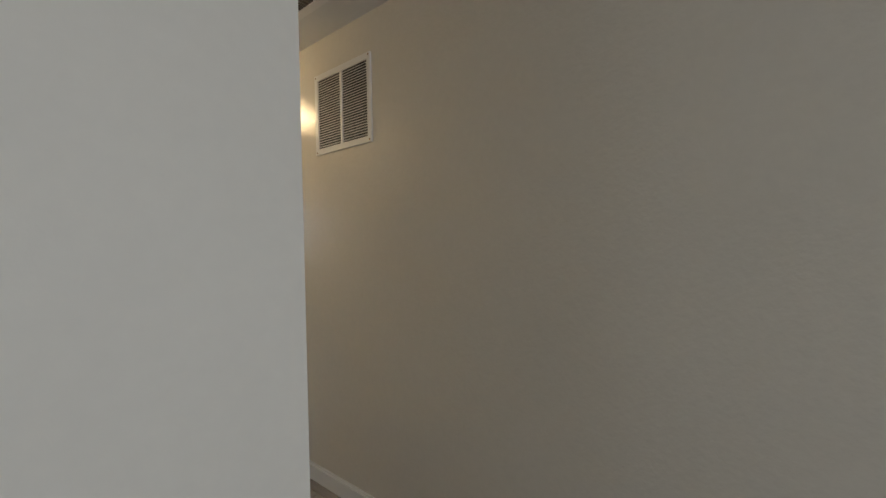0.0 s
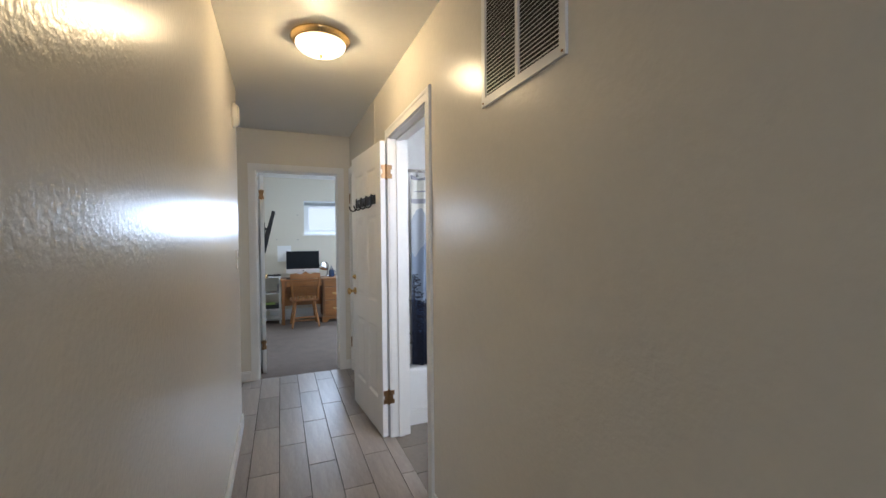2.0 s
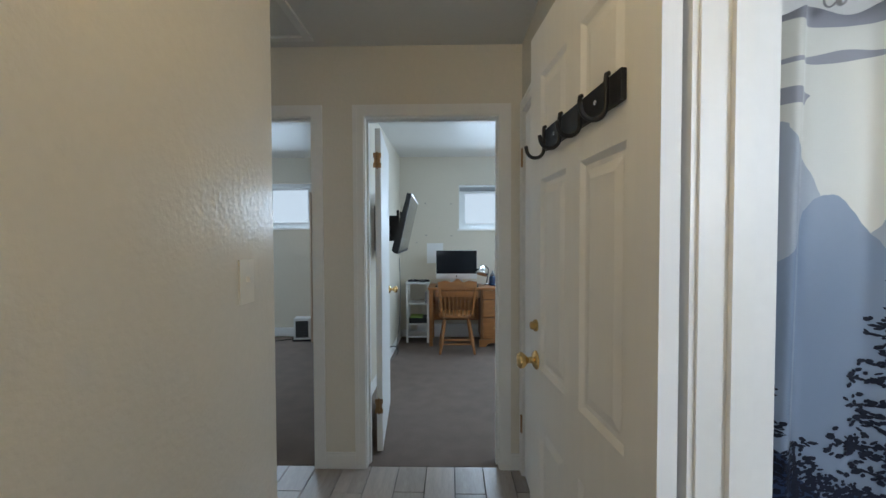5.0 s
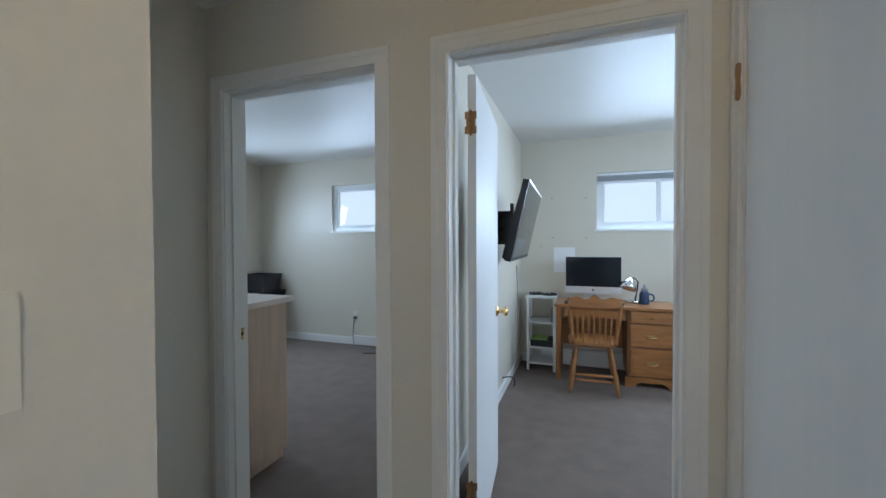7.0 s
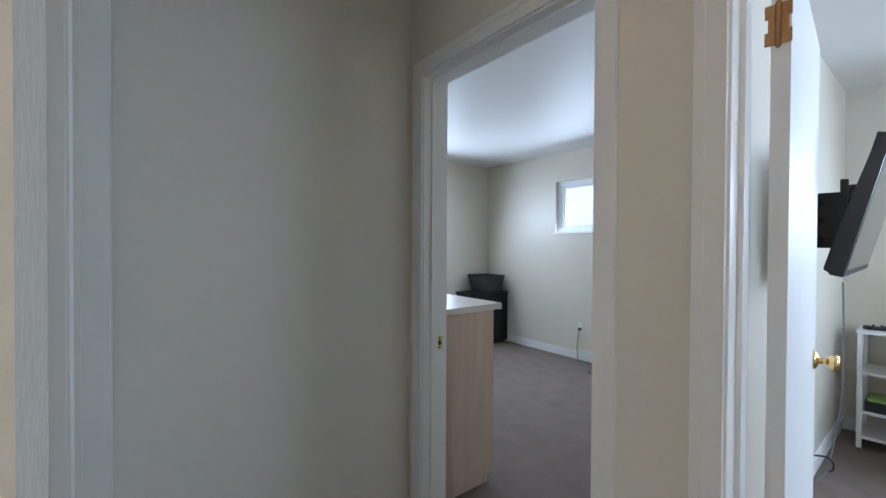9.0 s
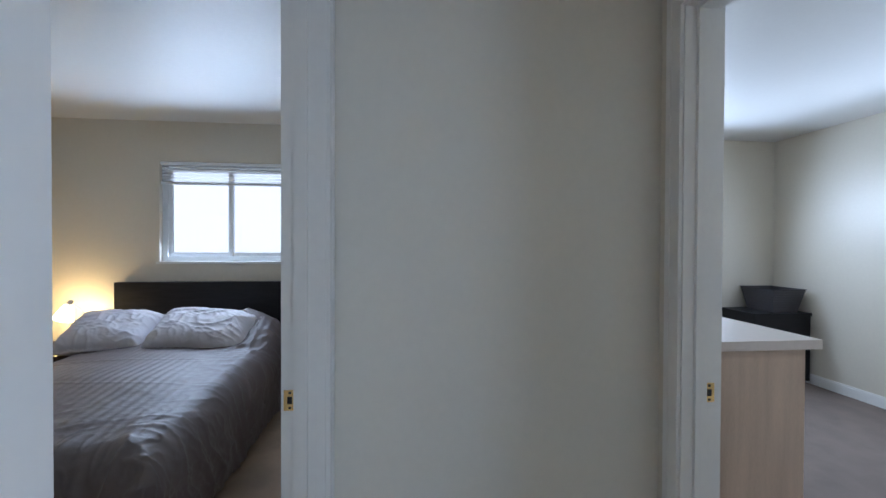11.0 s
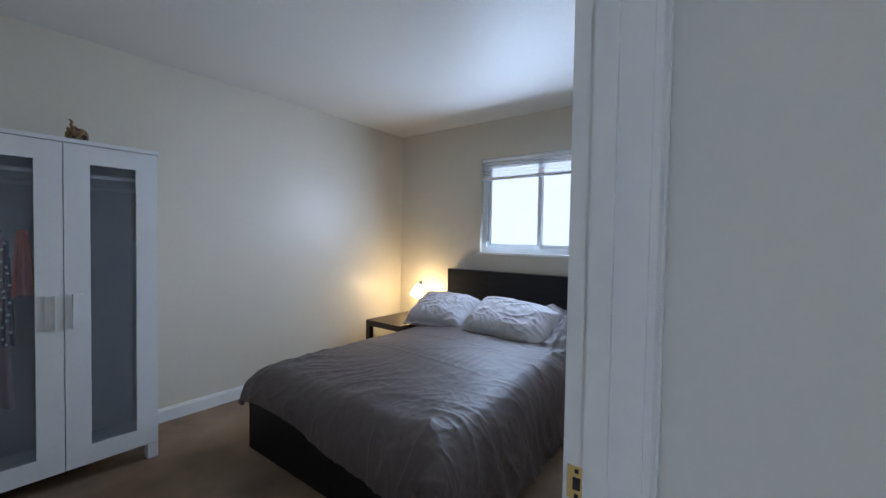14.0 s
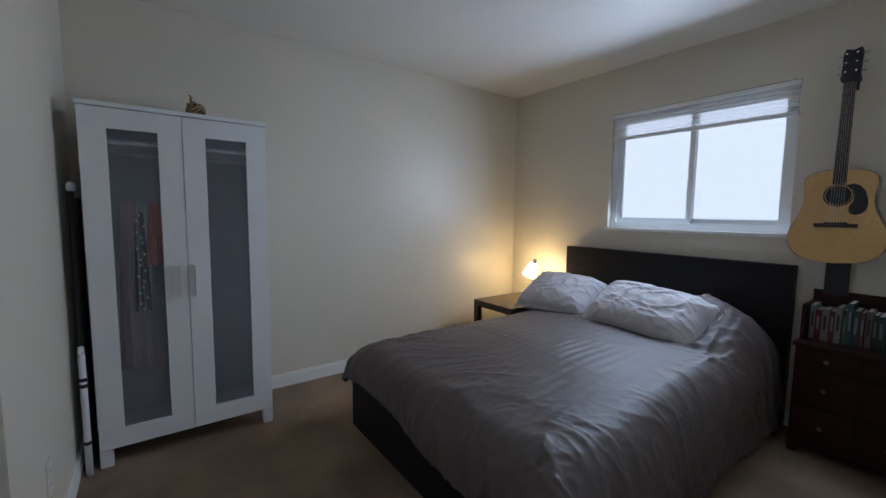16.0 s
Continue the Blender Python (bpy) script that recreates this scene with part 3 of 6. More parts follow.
# ---- hall fittings ----
M_REGISTER = node_mat("grey_brown_metal", (0.16, 0.13, 0.10), 0.6, vary=0.15)
lamp = thing("ceiling_lamp", pose(0.495, 2.985, CEIL) @ Matrix.Scale(0.86, 4), "lit dome ceiling lamp with a brass rim and finial", "lamp")
bm = bmesh.new()
lathe(bm, [(0.165, -0.001), (0.178, -0.008), (0.180, -0.018), (0.172, -0.026), (0.168, -0.034), (0.158, -0.042), (0.145, -0.043)], 40)
finish("rim", bm, M_BRASS, lamp, smooth=True)
bm = bmesh.new()
n = 10
lathe(bm, [(0.150 * math.cos(math.pi / 2 * k / n) + 0.001, -0.043 - 0.066 * math.sin(math.pi / 2 * k / n)) for k in range(n + 1)], 40)
dome = finish("dome", bm, M_DOME, lamp, smooth=True)
dome.visible_shadow = False
bm = bmesh.new()
lathe(bm, [(0.012, -0.108), (0.014, -0.112), (0.007, -0.117), (0.009, -0.123), (0.003, -0.132)], 14)
finish("finial", bm, M_BRASS, lamp, smooth=True)

vent = thing("air_vent", pose(W, 1.81, 2.03, 0, 0, -90), "white metal return-air grille with two columns of louvres", "vent")
bm = bmesh.new()
vw, vh = 0.227, 0.212
for b in ((-vw, vw, -vh, -vh + 0.03), (-vw, vw, vh - 0.03, vh), (-vw, -vw + 0.026, -vh + 0.03, vh - 0.03), (vw - 0.026, vw, -vh + 0.03, vh - 0.03), (-0.008, 0.008, -vh + 0.03, vh - 0.03)):
    box(bm, b[0], b[1], -0.009, 0.0, b[2], b[3])
finish("frame", bm, M_TRIM, vent, bevel=0.003)
bm = bmesh.new()
for s in (-1, 1):
    for i in range(27):
        z = -vh + 0.036 + i * 0.0131
        x0, x1 = sorted((s * 0.008, s * (vw - 0.026)))
        q = [(x0, -0.0075, z), (x1, -0.0075, z), (x1, 0.0, z + 0.0085), (x0, 0.0, z + 0.0085)]
        lo = [bm.verts.new(p) for p in q]
        hi = [bm.verts.new((p[0], p[1], p[2] + 0.002)) for p in q]
        bm.faces.new(lo), bm.faces.new(hi)
        for k in range(4):
            bm.faces.new((lo[k], lo[(k + 1) % 4], hi[(k + 1) % 4], hi[k]))
tagged(finish("louvres", bm, M_TRIM, vent), kind="stuff")
# Black plate behind the louvres stands in for the duct's shade.
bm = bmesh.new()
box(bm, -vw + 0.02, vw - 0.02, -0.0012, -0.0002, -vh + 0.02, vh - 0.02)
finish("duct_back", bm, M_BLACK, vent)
bm = bmesh.new()
for sx in (-1, 1):
    for sz in (-1, 1):
        lathe(bm, [(0.004, -0.011), (0.004, -0.008)], 8, (sx * (vw - 0.012), 0, sz * (vh - 0.012)), "y")
tagged(finish("screws", bm, M_OLDBRASS, vent), kind="stuff")

hatch = thing("ceiling_vent", pose(0.612, 1.945, CEIL), "grey ceiling register with a white frame", "vent")
bm = bmesh.new()
for b in ((-0.17, 0.17, -0.30, -0.26), (-0.17, 0.17, 0.26, 0.30), (-0.17, -0.13, -0.26, 0.26), (0.13, 0.17, -0.26, 0.26)):
    box(bm, b[0], b[1], b[2], b[3], -0.010, 0.0)
finish("frame", bm, M_TRIM, hatch, bevel=0.003)
bm = bmesh.new()
for i in range(26):
    box(bm, -0.13, 0.13, -0.258 + i * 0.02, -0.246 + i * 0.02, -0.006, -0.001)
tagged(finish("louvres", bm, M_REGISTER, hatch), kind="stuff")
hatch2 = thing("attic_hatch", pose(-0.55, 4.62, CEIL), "white painted attic hatch with a flat trim", "hatch")
bm = bmesh.new()
for b in ((-0.36, 0.36, -0.29, -0.25), (-0.36, 0.36, 0.25, 0.29), (-0.36, -0.32, -0.25, 0.25), (0.32, 0.36, -0.25, 0.25)):
    box(bm, b[0], b[1], b[2], b[3], -0.014, 0.0)
finish("trim_board", bm, M_TRIM, hatch2, bevel=0.003)

det = thing("smoke_detector", pose(0.001, 3.715, 2.178, 0, 90, 0), "round ivory smoke detector on the wall", "smoke detector")
bm = bmesh.new()
lathe(bm, [(0.076, 0), (0.080, 0.006), (0.080, 0.016), (0.070, 0.022), (0.068, 0.028), (0.066, 0.034), (0.054, 0.040), (0.016, 0.043)], 40)
finish("case", bm, M_PLATE, det, smooth=True)
# Black studs in place of the shade inside the detector's openings.
bm = bmesh.new()
for i in range(20):
    a = 2 * math.pi * i / 20
    lathe(bm, [(0.0035, 0.0), (0.0035, 0.0375)], 6, (0.061 * math.cos(a), 0.061 * math.sin(a), 0))
tagged(finish("slots", bm, M_BLACK, det), kind="stuff")


def wall_plate(name, m, label, kind):
    root = thing(name, m, label, "switch" if kind == "switch" else "outlet")
    bm = bmesh.new()
    box(bm, -0.037, 0.037, 0, 0.006, -0.060, 0.060)
    finish("plate", bm, M_PLATE, root, bevel=0.0025)
    bm = bmesh.new()
    if kind == "switch":
        box(bm, -0.005, 0.005, 0.005, 0.016, -0.002, 0.012)
        finish("toggle", bm, M_PLATE, root, bevel=0.001)
    else:
        for s in (-1, 1):
            box(bm, -0.0165, 0.0165, 0.005, 0.008, s * 0.024 - 0.016, s * 0.024 + 0.016)
        finish("sockets", bm, M_VINYL, root, bevel=0.002)
        # Black bars in place of the shade inside the socket openings.
        bm = bmesh.new()
        for s in (-1, 1):
            for x in (-0.006, 0.006):
                box(bm, x - 0.001, x + 0.001, 0.0075, 0.0085, s * 0.024 - 0.004, s * 0.024 + 0.006)
        tagged(finish("slots", bm, M_BLACK, root), kind="stuff")
    return root


wall_plate("light_switch", pose(0.0, 3.79, 1.226, 0, 0, -90), "ivory toggle light switch on the hall wall", "switch")


# ---- more materials ----
M_OAK = node_mat("honey_oak", (0.32, 0.135, 0.040), 0.34, vary=0.22, scale=4, fine=50, stretch=(1.2, 9, 9), bump=0.06, bump_scale=60, coat=0.2)
# Darker oak: shade of drawer gaps and kneehole put into the colour.
M_OAKD = node_mat("oak_gap_shade", (0.20, 0.095, 0.035), 0.5, vary=0.15)
M_BIRCH = node_mat("pale_birch", (0.58, 0.44, 0.335), 0.45, vary=0.10, scale=3, fine=60, stretch=(10, 10, 0.8), bump=0.04)
M_BIRCHTOP = node_mat("pale_laminate", (0.70, 0.62, 0.56), 0.35, vary=0.05)
M_WHITELAM = node_mat("white_laminate", (0.76, 0.76, 0.75), 0.38, vary=0.02)
M_ALU = node_mat("brushed_aluminium", (0.72, 0.73, 0.75), 0.3, 0.9, vary=0.04)
M_SCREEN = node_mat("dark_screen", (0.012, 0.014, 0.018), 0.10, vary=0.05)
M_SCREEN.node_tree.nodes["Principled BSDF"].inputs["Specular IOR Level"].default_value = 0.22
M_PAPER = node_mat("white_paper", (0.80, 0.80, 0.80), 0.8, vary=0.02)
M_MARK = node_mat("grey_mark", (0.30, 0.28, 0.26), 0.8, vary=0.2)
M_BLUEBOTTLE = node_mat("blue_plastic", (0.03, 0.06, 0.13), 0.25, vary=0.1)
M_GREENBOX = node_mat("green_label", (0.28, 0.42, 0.10), 0.5, vary=0.2)
M_WIRE = node_mat("grey_mesh_bin", (0.045, 0.04, 0.042), 0.6, vary=0.3, fine=90)
M_DUVET = node_mat("grey_sateen", (0.106, 0.081, 0.073), 0.56, vary=0.08, scale=3, fine=200, bump=0.16, bump_scale=160)
M_DUVET.node_tree.nodes["Principled BSDF"].inputs["Specular IOR Level"].default_value = 0.6
def creased(m, scale, strength, stretch):
    """Adds crisp cloth creases, broken up at two sizes, over the weave."""
    t = m.node_tree
    b = t.nodes["Principled BSDF"]
    weave = b.inputs["Normal"].links[0].from_node
    co, mp, nz, bp = [t.nodes.new(k) for k in ("ShaderNodeTexCoord", "ShaderNodeMapping", "ShaderNodeTexNoise", "ShaderNodeBump")]
    mp.inputs["Scale"].default_value = stretch
    mp.inputs["Rotation"].default_value = (0, 0, 0.5)
    nz.noise_type = "RIDGED_MULTIFRACTAL"
    nz.inputs["Scale"].default_value, nz.inputs["Detail"].default_value, nz.inputs["Distortion"].default_value = scale, 3.0, 0.6
    bp.inputs["Strength"].default_value, bp.inputs["Distance"].default_value = strength, 0.02
    t.links.new(co.outputs["Object"], mp.inputs["Vector"])
    t.links.new(mp.outputs["Vector"], nz.inputs["Vector"])
    t.links.new(nz.outputs["Fac"], bp.inputs["Height"])
    t.links.new(weave.outputs["Normal"], bp.inputs["Normal"])
    t.links.new(bp.outputs["Normal"], b.inputs["Normal"])


creased(M_DUVET, 5.0, 0.30, (1.0, 0.55, 1.0))
M_PILLOW = node_mat("pale_grey_cotton", (0.50, 0.475, 0.485), 0.8, vary=0.04, fine=200, bump=0.10, bump_scale=14)
creased(M_PILLOW, 4.5, 0.16, (1.0, 0.6, 1.0))
M_SHEET = node_mat("charcoal_cotton", (0.13, 0.12, 0.13), 0.8, vary=0.08, fine=200)
M_NIGHT = node_mat("dark_brown_veneer", (0.045, 0.030, 0.022), 0.5, vary=0.25, scale=6, fine=50, stretch=(1, 9, 9))
M_SPRUCE = node_mat("guitar_spruce", (0.60, 0.36, 0.12), 0.22, vary=0.08, scale=3, fine=60, stretch=(1, 14, 1), coat=0.4)
M_MAHOG = node_mat("guitar_mahogany", (0.14, 0.055, 0.03), 0.25, vary=0.15, coat=0.4)
M_ROSE = node_mat("rosewood", (0.035, 0.02, 0.017), 0.45, vary=0.2)
M_REDWOOD = node_mat("red_brown_wood", (0.028, 0.009, 0.006), 0.45, vary=0.25, stretch=(1, 8, 1))
M_REDWOOD.node_tree.nodes["Principled BSDF"].inputs["Specular IOR Level"].default_value = 0.2
M_TWINE = node_mat("natural_fibre", (0.30, 0.20, 0.10), 0.9, vary=0.3, bump=0.5)
M_CORD = node_mat("grey_cable", (0.20, 0.20, 0.21), 0.5, vary=0.05)
M_STEEL = node_mat("brushed_steel", (0.5, 0.5, 0.5), 0.3, 1.0, vary=0.05)
M_CLOTH_RED = node_mat("orange_red_cloth", (0.55, 0.10, 0.05), 0.9, vary=0.1)
M_CLOTH_PINK = node_mat("dusty_rose_cloth", (0.35, 0.22, 0.24), 0.9, vary=0.1)
M_CLOTH_NAVY = node_mat("navy_cloth", (0.025, 0.03, 0.07), 0.9, vary=0.1)
M_CLOTH_WHITE = node_mat("white_dot_cloth", (0.8, 0.8, 0.8), 0.9, vary=0.02)
M_INSIDE = node_mat("wardrobe_inside", (0.62, 0.62, 0.63), 0.6, vary=0.03)


def frosted_mat():
    m = bpy.data.materials.new("frosted_panel")
    m.use_nodes = True
    b = m.node_tree.nodes["Principled BSDF"]
    b.inputs["Transmission Weight"].default_value, b.inputs["Roughness"].default_value = 0.92, 0.25
    b.inputs["Base Color"].default_value, b.inputs["IOR"].default_value = (0.80, 0.82, 0.86, 1), 1.10
    return m


M_FROST = frosted_mat()


def cable(name, pts, r, mat, label, parent=None):
    bm = bmesh.new()
    fine = []
    for a, b in zip(pts, pts[1:]):
        for k in range(4):
            fine.append(Vector(a).lerp(Vector(b), k / 4))
    fine.append(Vector(pts[-1]))
    for _ in range(2):
        fine = [fine[0]] + [(fine[i - 1] + fine[i] * 2 + fine[i + 1]) / 4 for i in range(1, len(fine) - 1)] + [fine[-1]]
    tube(bm, fine, r, 6)
    ob = finish(name, bm, mat, parent, smooth=True)
    return ob if parent else tagged(ob, label, "cable")


# ---- bathroom ----
tub = thing("bathtub", pose(W + T, 3.50, 0), "white built-in bathtub with a flat apron", "bathtub")
L, D, R = TX1 - W - T, TY1 - 3.50, 0.41
bm = bmesh.new()
def loop(x0, x1, y0, y1, z, r=0.0, seg=5):
    pts = []
    for cx, cy, a0 in ((x1 - r, y1 - r, 0), (x0 + r, y1 - r, 90), (x0 + r, y0 + r, 180), (x1 - r, y0 + r, 270)):
        for k in range(seg + 1):
            a = radians(a0 + 90 * k / seg)
            pts.append(bm.verts.new((cx + r * math.cos(a), cy + r * math.sin(a), z)))
    return pts
rings = [loop(0.0, L, 0.0, D, 0.0, 0.01), loop(0.0, L, 0.0, D, R - 0.02, 0.01), loop(0.006, L - 0.006, 0.006, D - 0.006, R - 0.004, 0.012), loop(0.02, L - 0.02, 0.02, D - 0.02, R, 0.02), loop(0.07, L - 0.07, 0.075, D - 0.05, R, 0.12), loop(0.085, L - 0.085, 0.09, D - 0.065, R - 0.015, 0.12), loop(0.16, L - 0.22, 0.15, D - 0.12, 0.08, 0.12)]
for a, b in zip(rings, rings[1:]):
    for k in range(len(a)):
        bm.faces.new((a[k], a[(k + 1) % len(a)], b[(k + 1) % len(b)], b[k]))
bm.faces.new(rings[-1])
finish("shell", bm, M_PORCELAIN, tub, smooth=True)

bm = bmesh.new()
box(bm, 0.002, L - 0.002, -0.007, 0.001, 0.100, 0.112)
finish("apron_ridge", bm, M_PORCELAIN, tub, bevel=0.003)
sv = thing("shower_shelves", pose(1.36, TY1, 0.43), "white moulded column of small shelves on the shower wall", "shelf")
bm = bmesh.new()
box(bm, -0.07, 0.07, -0.016, -0.001, 0.0, 1.06)
finish("column", bm, M_PORCELAIN, sv, bevel=0.006)
for z in (0.05, 0.355, 0.72, 1.00):
    bm = bmesh.new()
    box(bm, -0.075, 0.075, -0.095, -0.014, z, z + 0.018)
    finish("ledge", bm, M_PORCELAIN, sv, bevel=0.006)

rod = thing("curtain_rod", pose(W + T, 3.58, 1.86), "thin chrome shower curtain rod", "curtain rod")
bm = bmesh.new()
lathe(bm, [(0.011, 0.0), (0.011, L)], 14, (0, 0, 0), "x")
finish("bar", bm, M_CHROME, rod, smooth=True)
for x, s in ((0.0, 1), (L, -1)):
    bm = bmesh.new()
    lathe(bm, [(0.028, 0), (0.028, s * 0.006), (0.016, s * 0.016)], 18, (x, 0, 0), "x")
    finish("flange", bm, M_CHROME, rod, smooth=True)

CUR0, CUR1, CZ0, CZ1, CY = W + T + 0.10, TX1 - 0.12, 0.40, 1.82, 3.58


def fold(x, z):
    """How far the curtain stands off its plane."""
    s = (CZ1 - z) / (CZ1 - CZ0)
    u = (x - CUR0) / 0.175 + 0.22 * math.sin(7.3 * x) + 0.10 * math.sin(2.1 * s + 9 * x)
    d = u - math.floor(u) - 0.5
    pleat = math.exp(-(d / 0.13) ** 2) * (0.75 + 0.25 * math.sin(11.0 * math.floor(u)))
    return -0.052 * pleat + 0.014 * math.sin(2 * math.pi * u * 0.5 + 1.5 * s) + 0.014


def curtain_mat():
    """Printed cloth: pale sky, drifting cloud bars and ridges of blue mountains, each paler with distance."""
    m = node_mat("printed_curtain_cloth", (0.62, 0.62, 0.60), 0.34, vary=0.02, fine=160)
    t = m.node_tree
    b = t.nodes["Principled BSDF"]
    co = t.nodes.new("ShaderNodeTexCoord")
    sep = t.nodes.new("ShaderNodeSeparateXYZ")
    t.links.new(co.outputs["Object"], sep.inputs[0])

    def math_node(op, a, c):
        n = t.nodes.new("ShaderNodeMath")
        n.operation = op
        for i, v in enumerate((a, c)):
            if isinstance(v, (int, float)):
                n.inputs[i].default_value = v
            else:
                t.links.new(v, n.inputs[i])
        return n.outputs[0]

    wob = t.nodes.new("ShaderNodeTexNoise")
    wob.inputs["Scale"].default_value, wob.inputs["Detail"].default_value = 9.0, 3.0
    t.links.new(co.outputs["Object"], wob.inputs["Vector"])
    jag = math_node("MULTIPLY", math_node("SUBTRACT", wob.outputs["Fac"], 0.5), 0.10)

    def ridge(peaks):
        """True below a line of mountain shoulders, each given by its place, its height and its slope."""
        top = None
        for x, h, slope in peaks:
            d = math_node("SUBTRACT", sep.outputs["X"], x)
            run = math_node("SQRT", math_node("ADD", math_node("MULTIPLY", d, d), 0.0012), 0.0)
            one = math_node("SUBTRACT", h + 0.035 * slope, math_node("MULTIPLY", run, slope))
            top = one if top is None else math_node("MAXIMUM", top, one)
        return math_node("LESS_THAN", sep.outputs["Z"], math_node("ADD", top, jag))

    colour = (0.66, 0.645, 0.58)
    out = None
    cl = t.nodes.new("ShaderNodeTexNoise")
    cl.inputs["Scale"].default_value, cl.inputs["Detail"].default_value = 2.6, 2.0
    mp = t.nodes.new("ShaderNodeMapping")
    mp.inputs["Scale"].default_value = (1.0, 0.0, 6.0)
    t.links.new(co.outputs["Object"], mp.inputs[0])
    t.links.new(mp.outputs[0], cl.inputs["Vector"])
    bars = math_node("MULTIPLY", math_node("GREATER_THAN", cl.outputs["Fac"], 0.585), math_node("GREATER_THAN", sep.outputs["Z"], 1.62))
    layers = [(bars, (0.30, 0.30, 0.33)),
              (ridge([(1.25, 1.585, 2.2), (1.61, 1.555, 1.5), (2.02, 1.59, 1.6), (2.36, 1.54, 1.6)]), (0.36, 0.39, 0.44)),
              (ridge([(1.15, 1.28, 1.6), (1.365, 1.43, 1.9), (1.735, 1.41, 1.7), (2.15, 1.45, 1.8)]), (0.22, 0.27, 0.36)),
              (ridge([(1.20, 0.90, 1.0), (1.43, 0.80, 1.0), (1.65, 0.89, 0.9), (1.95, 0.92, 1.0), (2.25, 0.9, 1.0)]), (0.034, 0.054, 0.115)),
              (ridge([(1.3, 0.66, 0.3), (1.7, 0.70, 0.3), (2.2, 0.66, 0.3)]), (0.006, 0.010, 0.026))]
    for mask, c in layers:
        mx = t.nodes.new("ShaderNodeMix")
        mx.data_type = "RGBA"
        t.links.new(mask, mx.inputs["Factor"])
        if out is None:
            mx.inputs["A"].default_value = (*colour, 1)
        else:
            t.links.new(out, mx.inputs["A"])
        mx.inputs["B"].default_value = (*c, 1)
        out = mx.outputs["Result"]
    t.links.new(out, b.inputs["Base Color"])
    return m


M_CURTAIN = curtain_mat()
M_PRINT = node_mat("dark_tree_print", (0.010, 0.013, 0.026), 0.5, vary=0.3, fine=60)
for cloth in (M_CURTAIN, M_PRINT):
    for nd in cloth.node_tree.nodes:
        if nd.type == "BSDF_PRINCIPLED":
            nd.inputs["Specular IOR Level"].default_value = 0.22
cur = thing("shower_curtain", pose(0, 0, 0), "shower curtain printed with misty blue mountains and dark trees", "curtain")
bm = bmesh.new()
NX, NZ = 320, 26
grid = []
for i in range(NX + 1):
    x = CUR0 + (CUR1 - CUR0) * i / NX
    grid.append([bm.verts.new((x, CY + fold(x, CZ0 + (CZ1 - CZ0) * k / NZ), CZ0 + (CZ1 - CZ0) * k / NZ + (0.012 * math.cos(2 * math.pi * (x - CUR0) / 0.145) if k == NZ else 0))) for k in range(NZ + 1)])
for i in range(NX):
    for k in range(NZ):
        bm.faces.new((grid[i][k], grid[i + 1][k], grid[i + 1][k + 1], grid[i][k + 1]))
sheet = finish("cloth", bm, M_CURTAIN, cur, smooth=True)
sol = sheet.modifiers.new("thickness", "SOLIDIFY")
sol.thickness = 0.0012
# printed trees, following the folds
rt = random.Random(11)
bm = bmesh.new()


def dab(x, z, w, h, turn):
    c, s = math.cos(turn), math.sin(turn)
    pts = []
    for px, pz in ((-w, 0), (-w * 0.4, h), (w * 0.6, h * 0.8), (w, 0), (w * 0.3, -h), (-w * 0.6, -h * 0.9)):
        xx, zz = x + c * px - s * pz, max(CZ0 + 0.002, z + s * px + c * pz)
        xx = min(max(xx, CUR0), CUR1)
        pts.append(bm.verts.new((xx, CY + fold(xx, zz) - 0.003, zz)))
    bm.faces.new(pts)


def tree(x, top):
    """A leaning pine: a tapering trunk, level boughs and clusters of small dabs along them."""
    tall = top - CZ0
    lean = rt.uniform(-0.05, 0.05)
    n = 26
    for k in range(n):
        u = k / n
        dab(x + lean * u, CZ0 + tall * u, tall / n * 0.75, 0.019 * (1 - 0.8 * u), math.pi / 2)
    z = CZ0 + 0.05
    while z < top:
        u = (z - CZ0) / tall
        reach = (0.17 * (1 - u) ** 0.8 + 0.02) * rt.uniform(0.6, 1.15)
        for s in (-1, 1):
            rise = rt.uniform(-0.1, 0.55)
            q = 0.0
            while q < reach:
                bx, bz = x + lean * u + s * q, z + rise * q
                dab(bx, bz, 0.011, 0.0032, s * rise)
                for _ in range(5):
                    dab(bx + rt.gauss(0, 0.009), bz + rt.gauss(0.004, 0.009), rt.uniform(0.003, 0.009), rt.uniform(0.002, 0.005), rt.uniform(-0.9, 0.9))
                q += 0.016
        z += rt.uniform(0.022, 0.045)


for x, top in ((1.14, 0.95), (1.21, 1.07), (1.33, 0.90), (1.47, 1.25), (1.60, 0.96), (1.72, 0.88), (1.84, 1.24), (1.97, 1.0), (2.12, 1.15), (2.3, 1.0)):
    tree(x, top)
for _ in range(4200):
    x = rt.uniform(CUR0, CUR1)
    z = CZ0 + abs(rt.gauss(0, 0.24))
    if z < 0.90:
        dab(x, z, rt.uniform(0.004, 0.012), rt.uniform(0.003, 0.006), rt.uniform(-0.6, 0.6))
tagged(finish("tree_print", bm, M_PRINT, cur), kind="stuff")
for i in range(10):
    x = CUR0 + 0.04 + i * (CUR1 - CUR0 - 0.08) / 9
    bm = bmesh.new()
    tube(bm, [(x, CY + 0.019 * math.cos(a), 1.847 + 0.026 * math.sin(a)) for a in [2 * math.pi * k / 14 for k in range(15)]], 0.0022, 6)
    lathe(bm, [(0.002, -0.006), (0.009, -0.003), (0.009, 0.003), (0.002, 0.006)], 10, (x, CY - 0.020, 1.82), "y")
    finish("ring", bm, M_STEEL, cur, smooth=True)


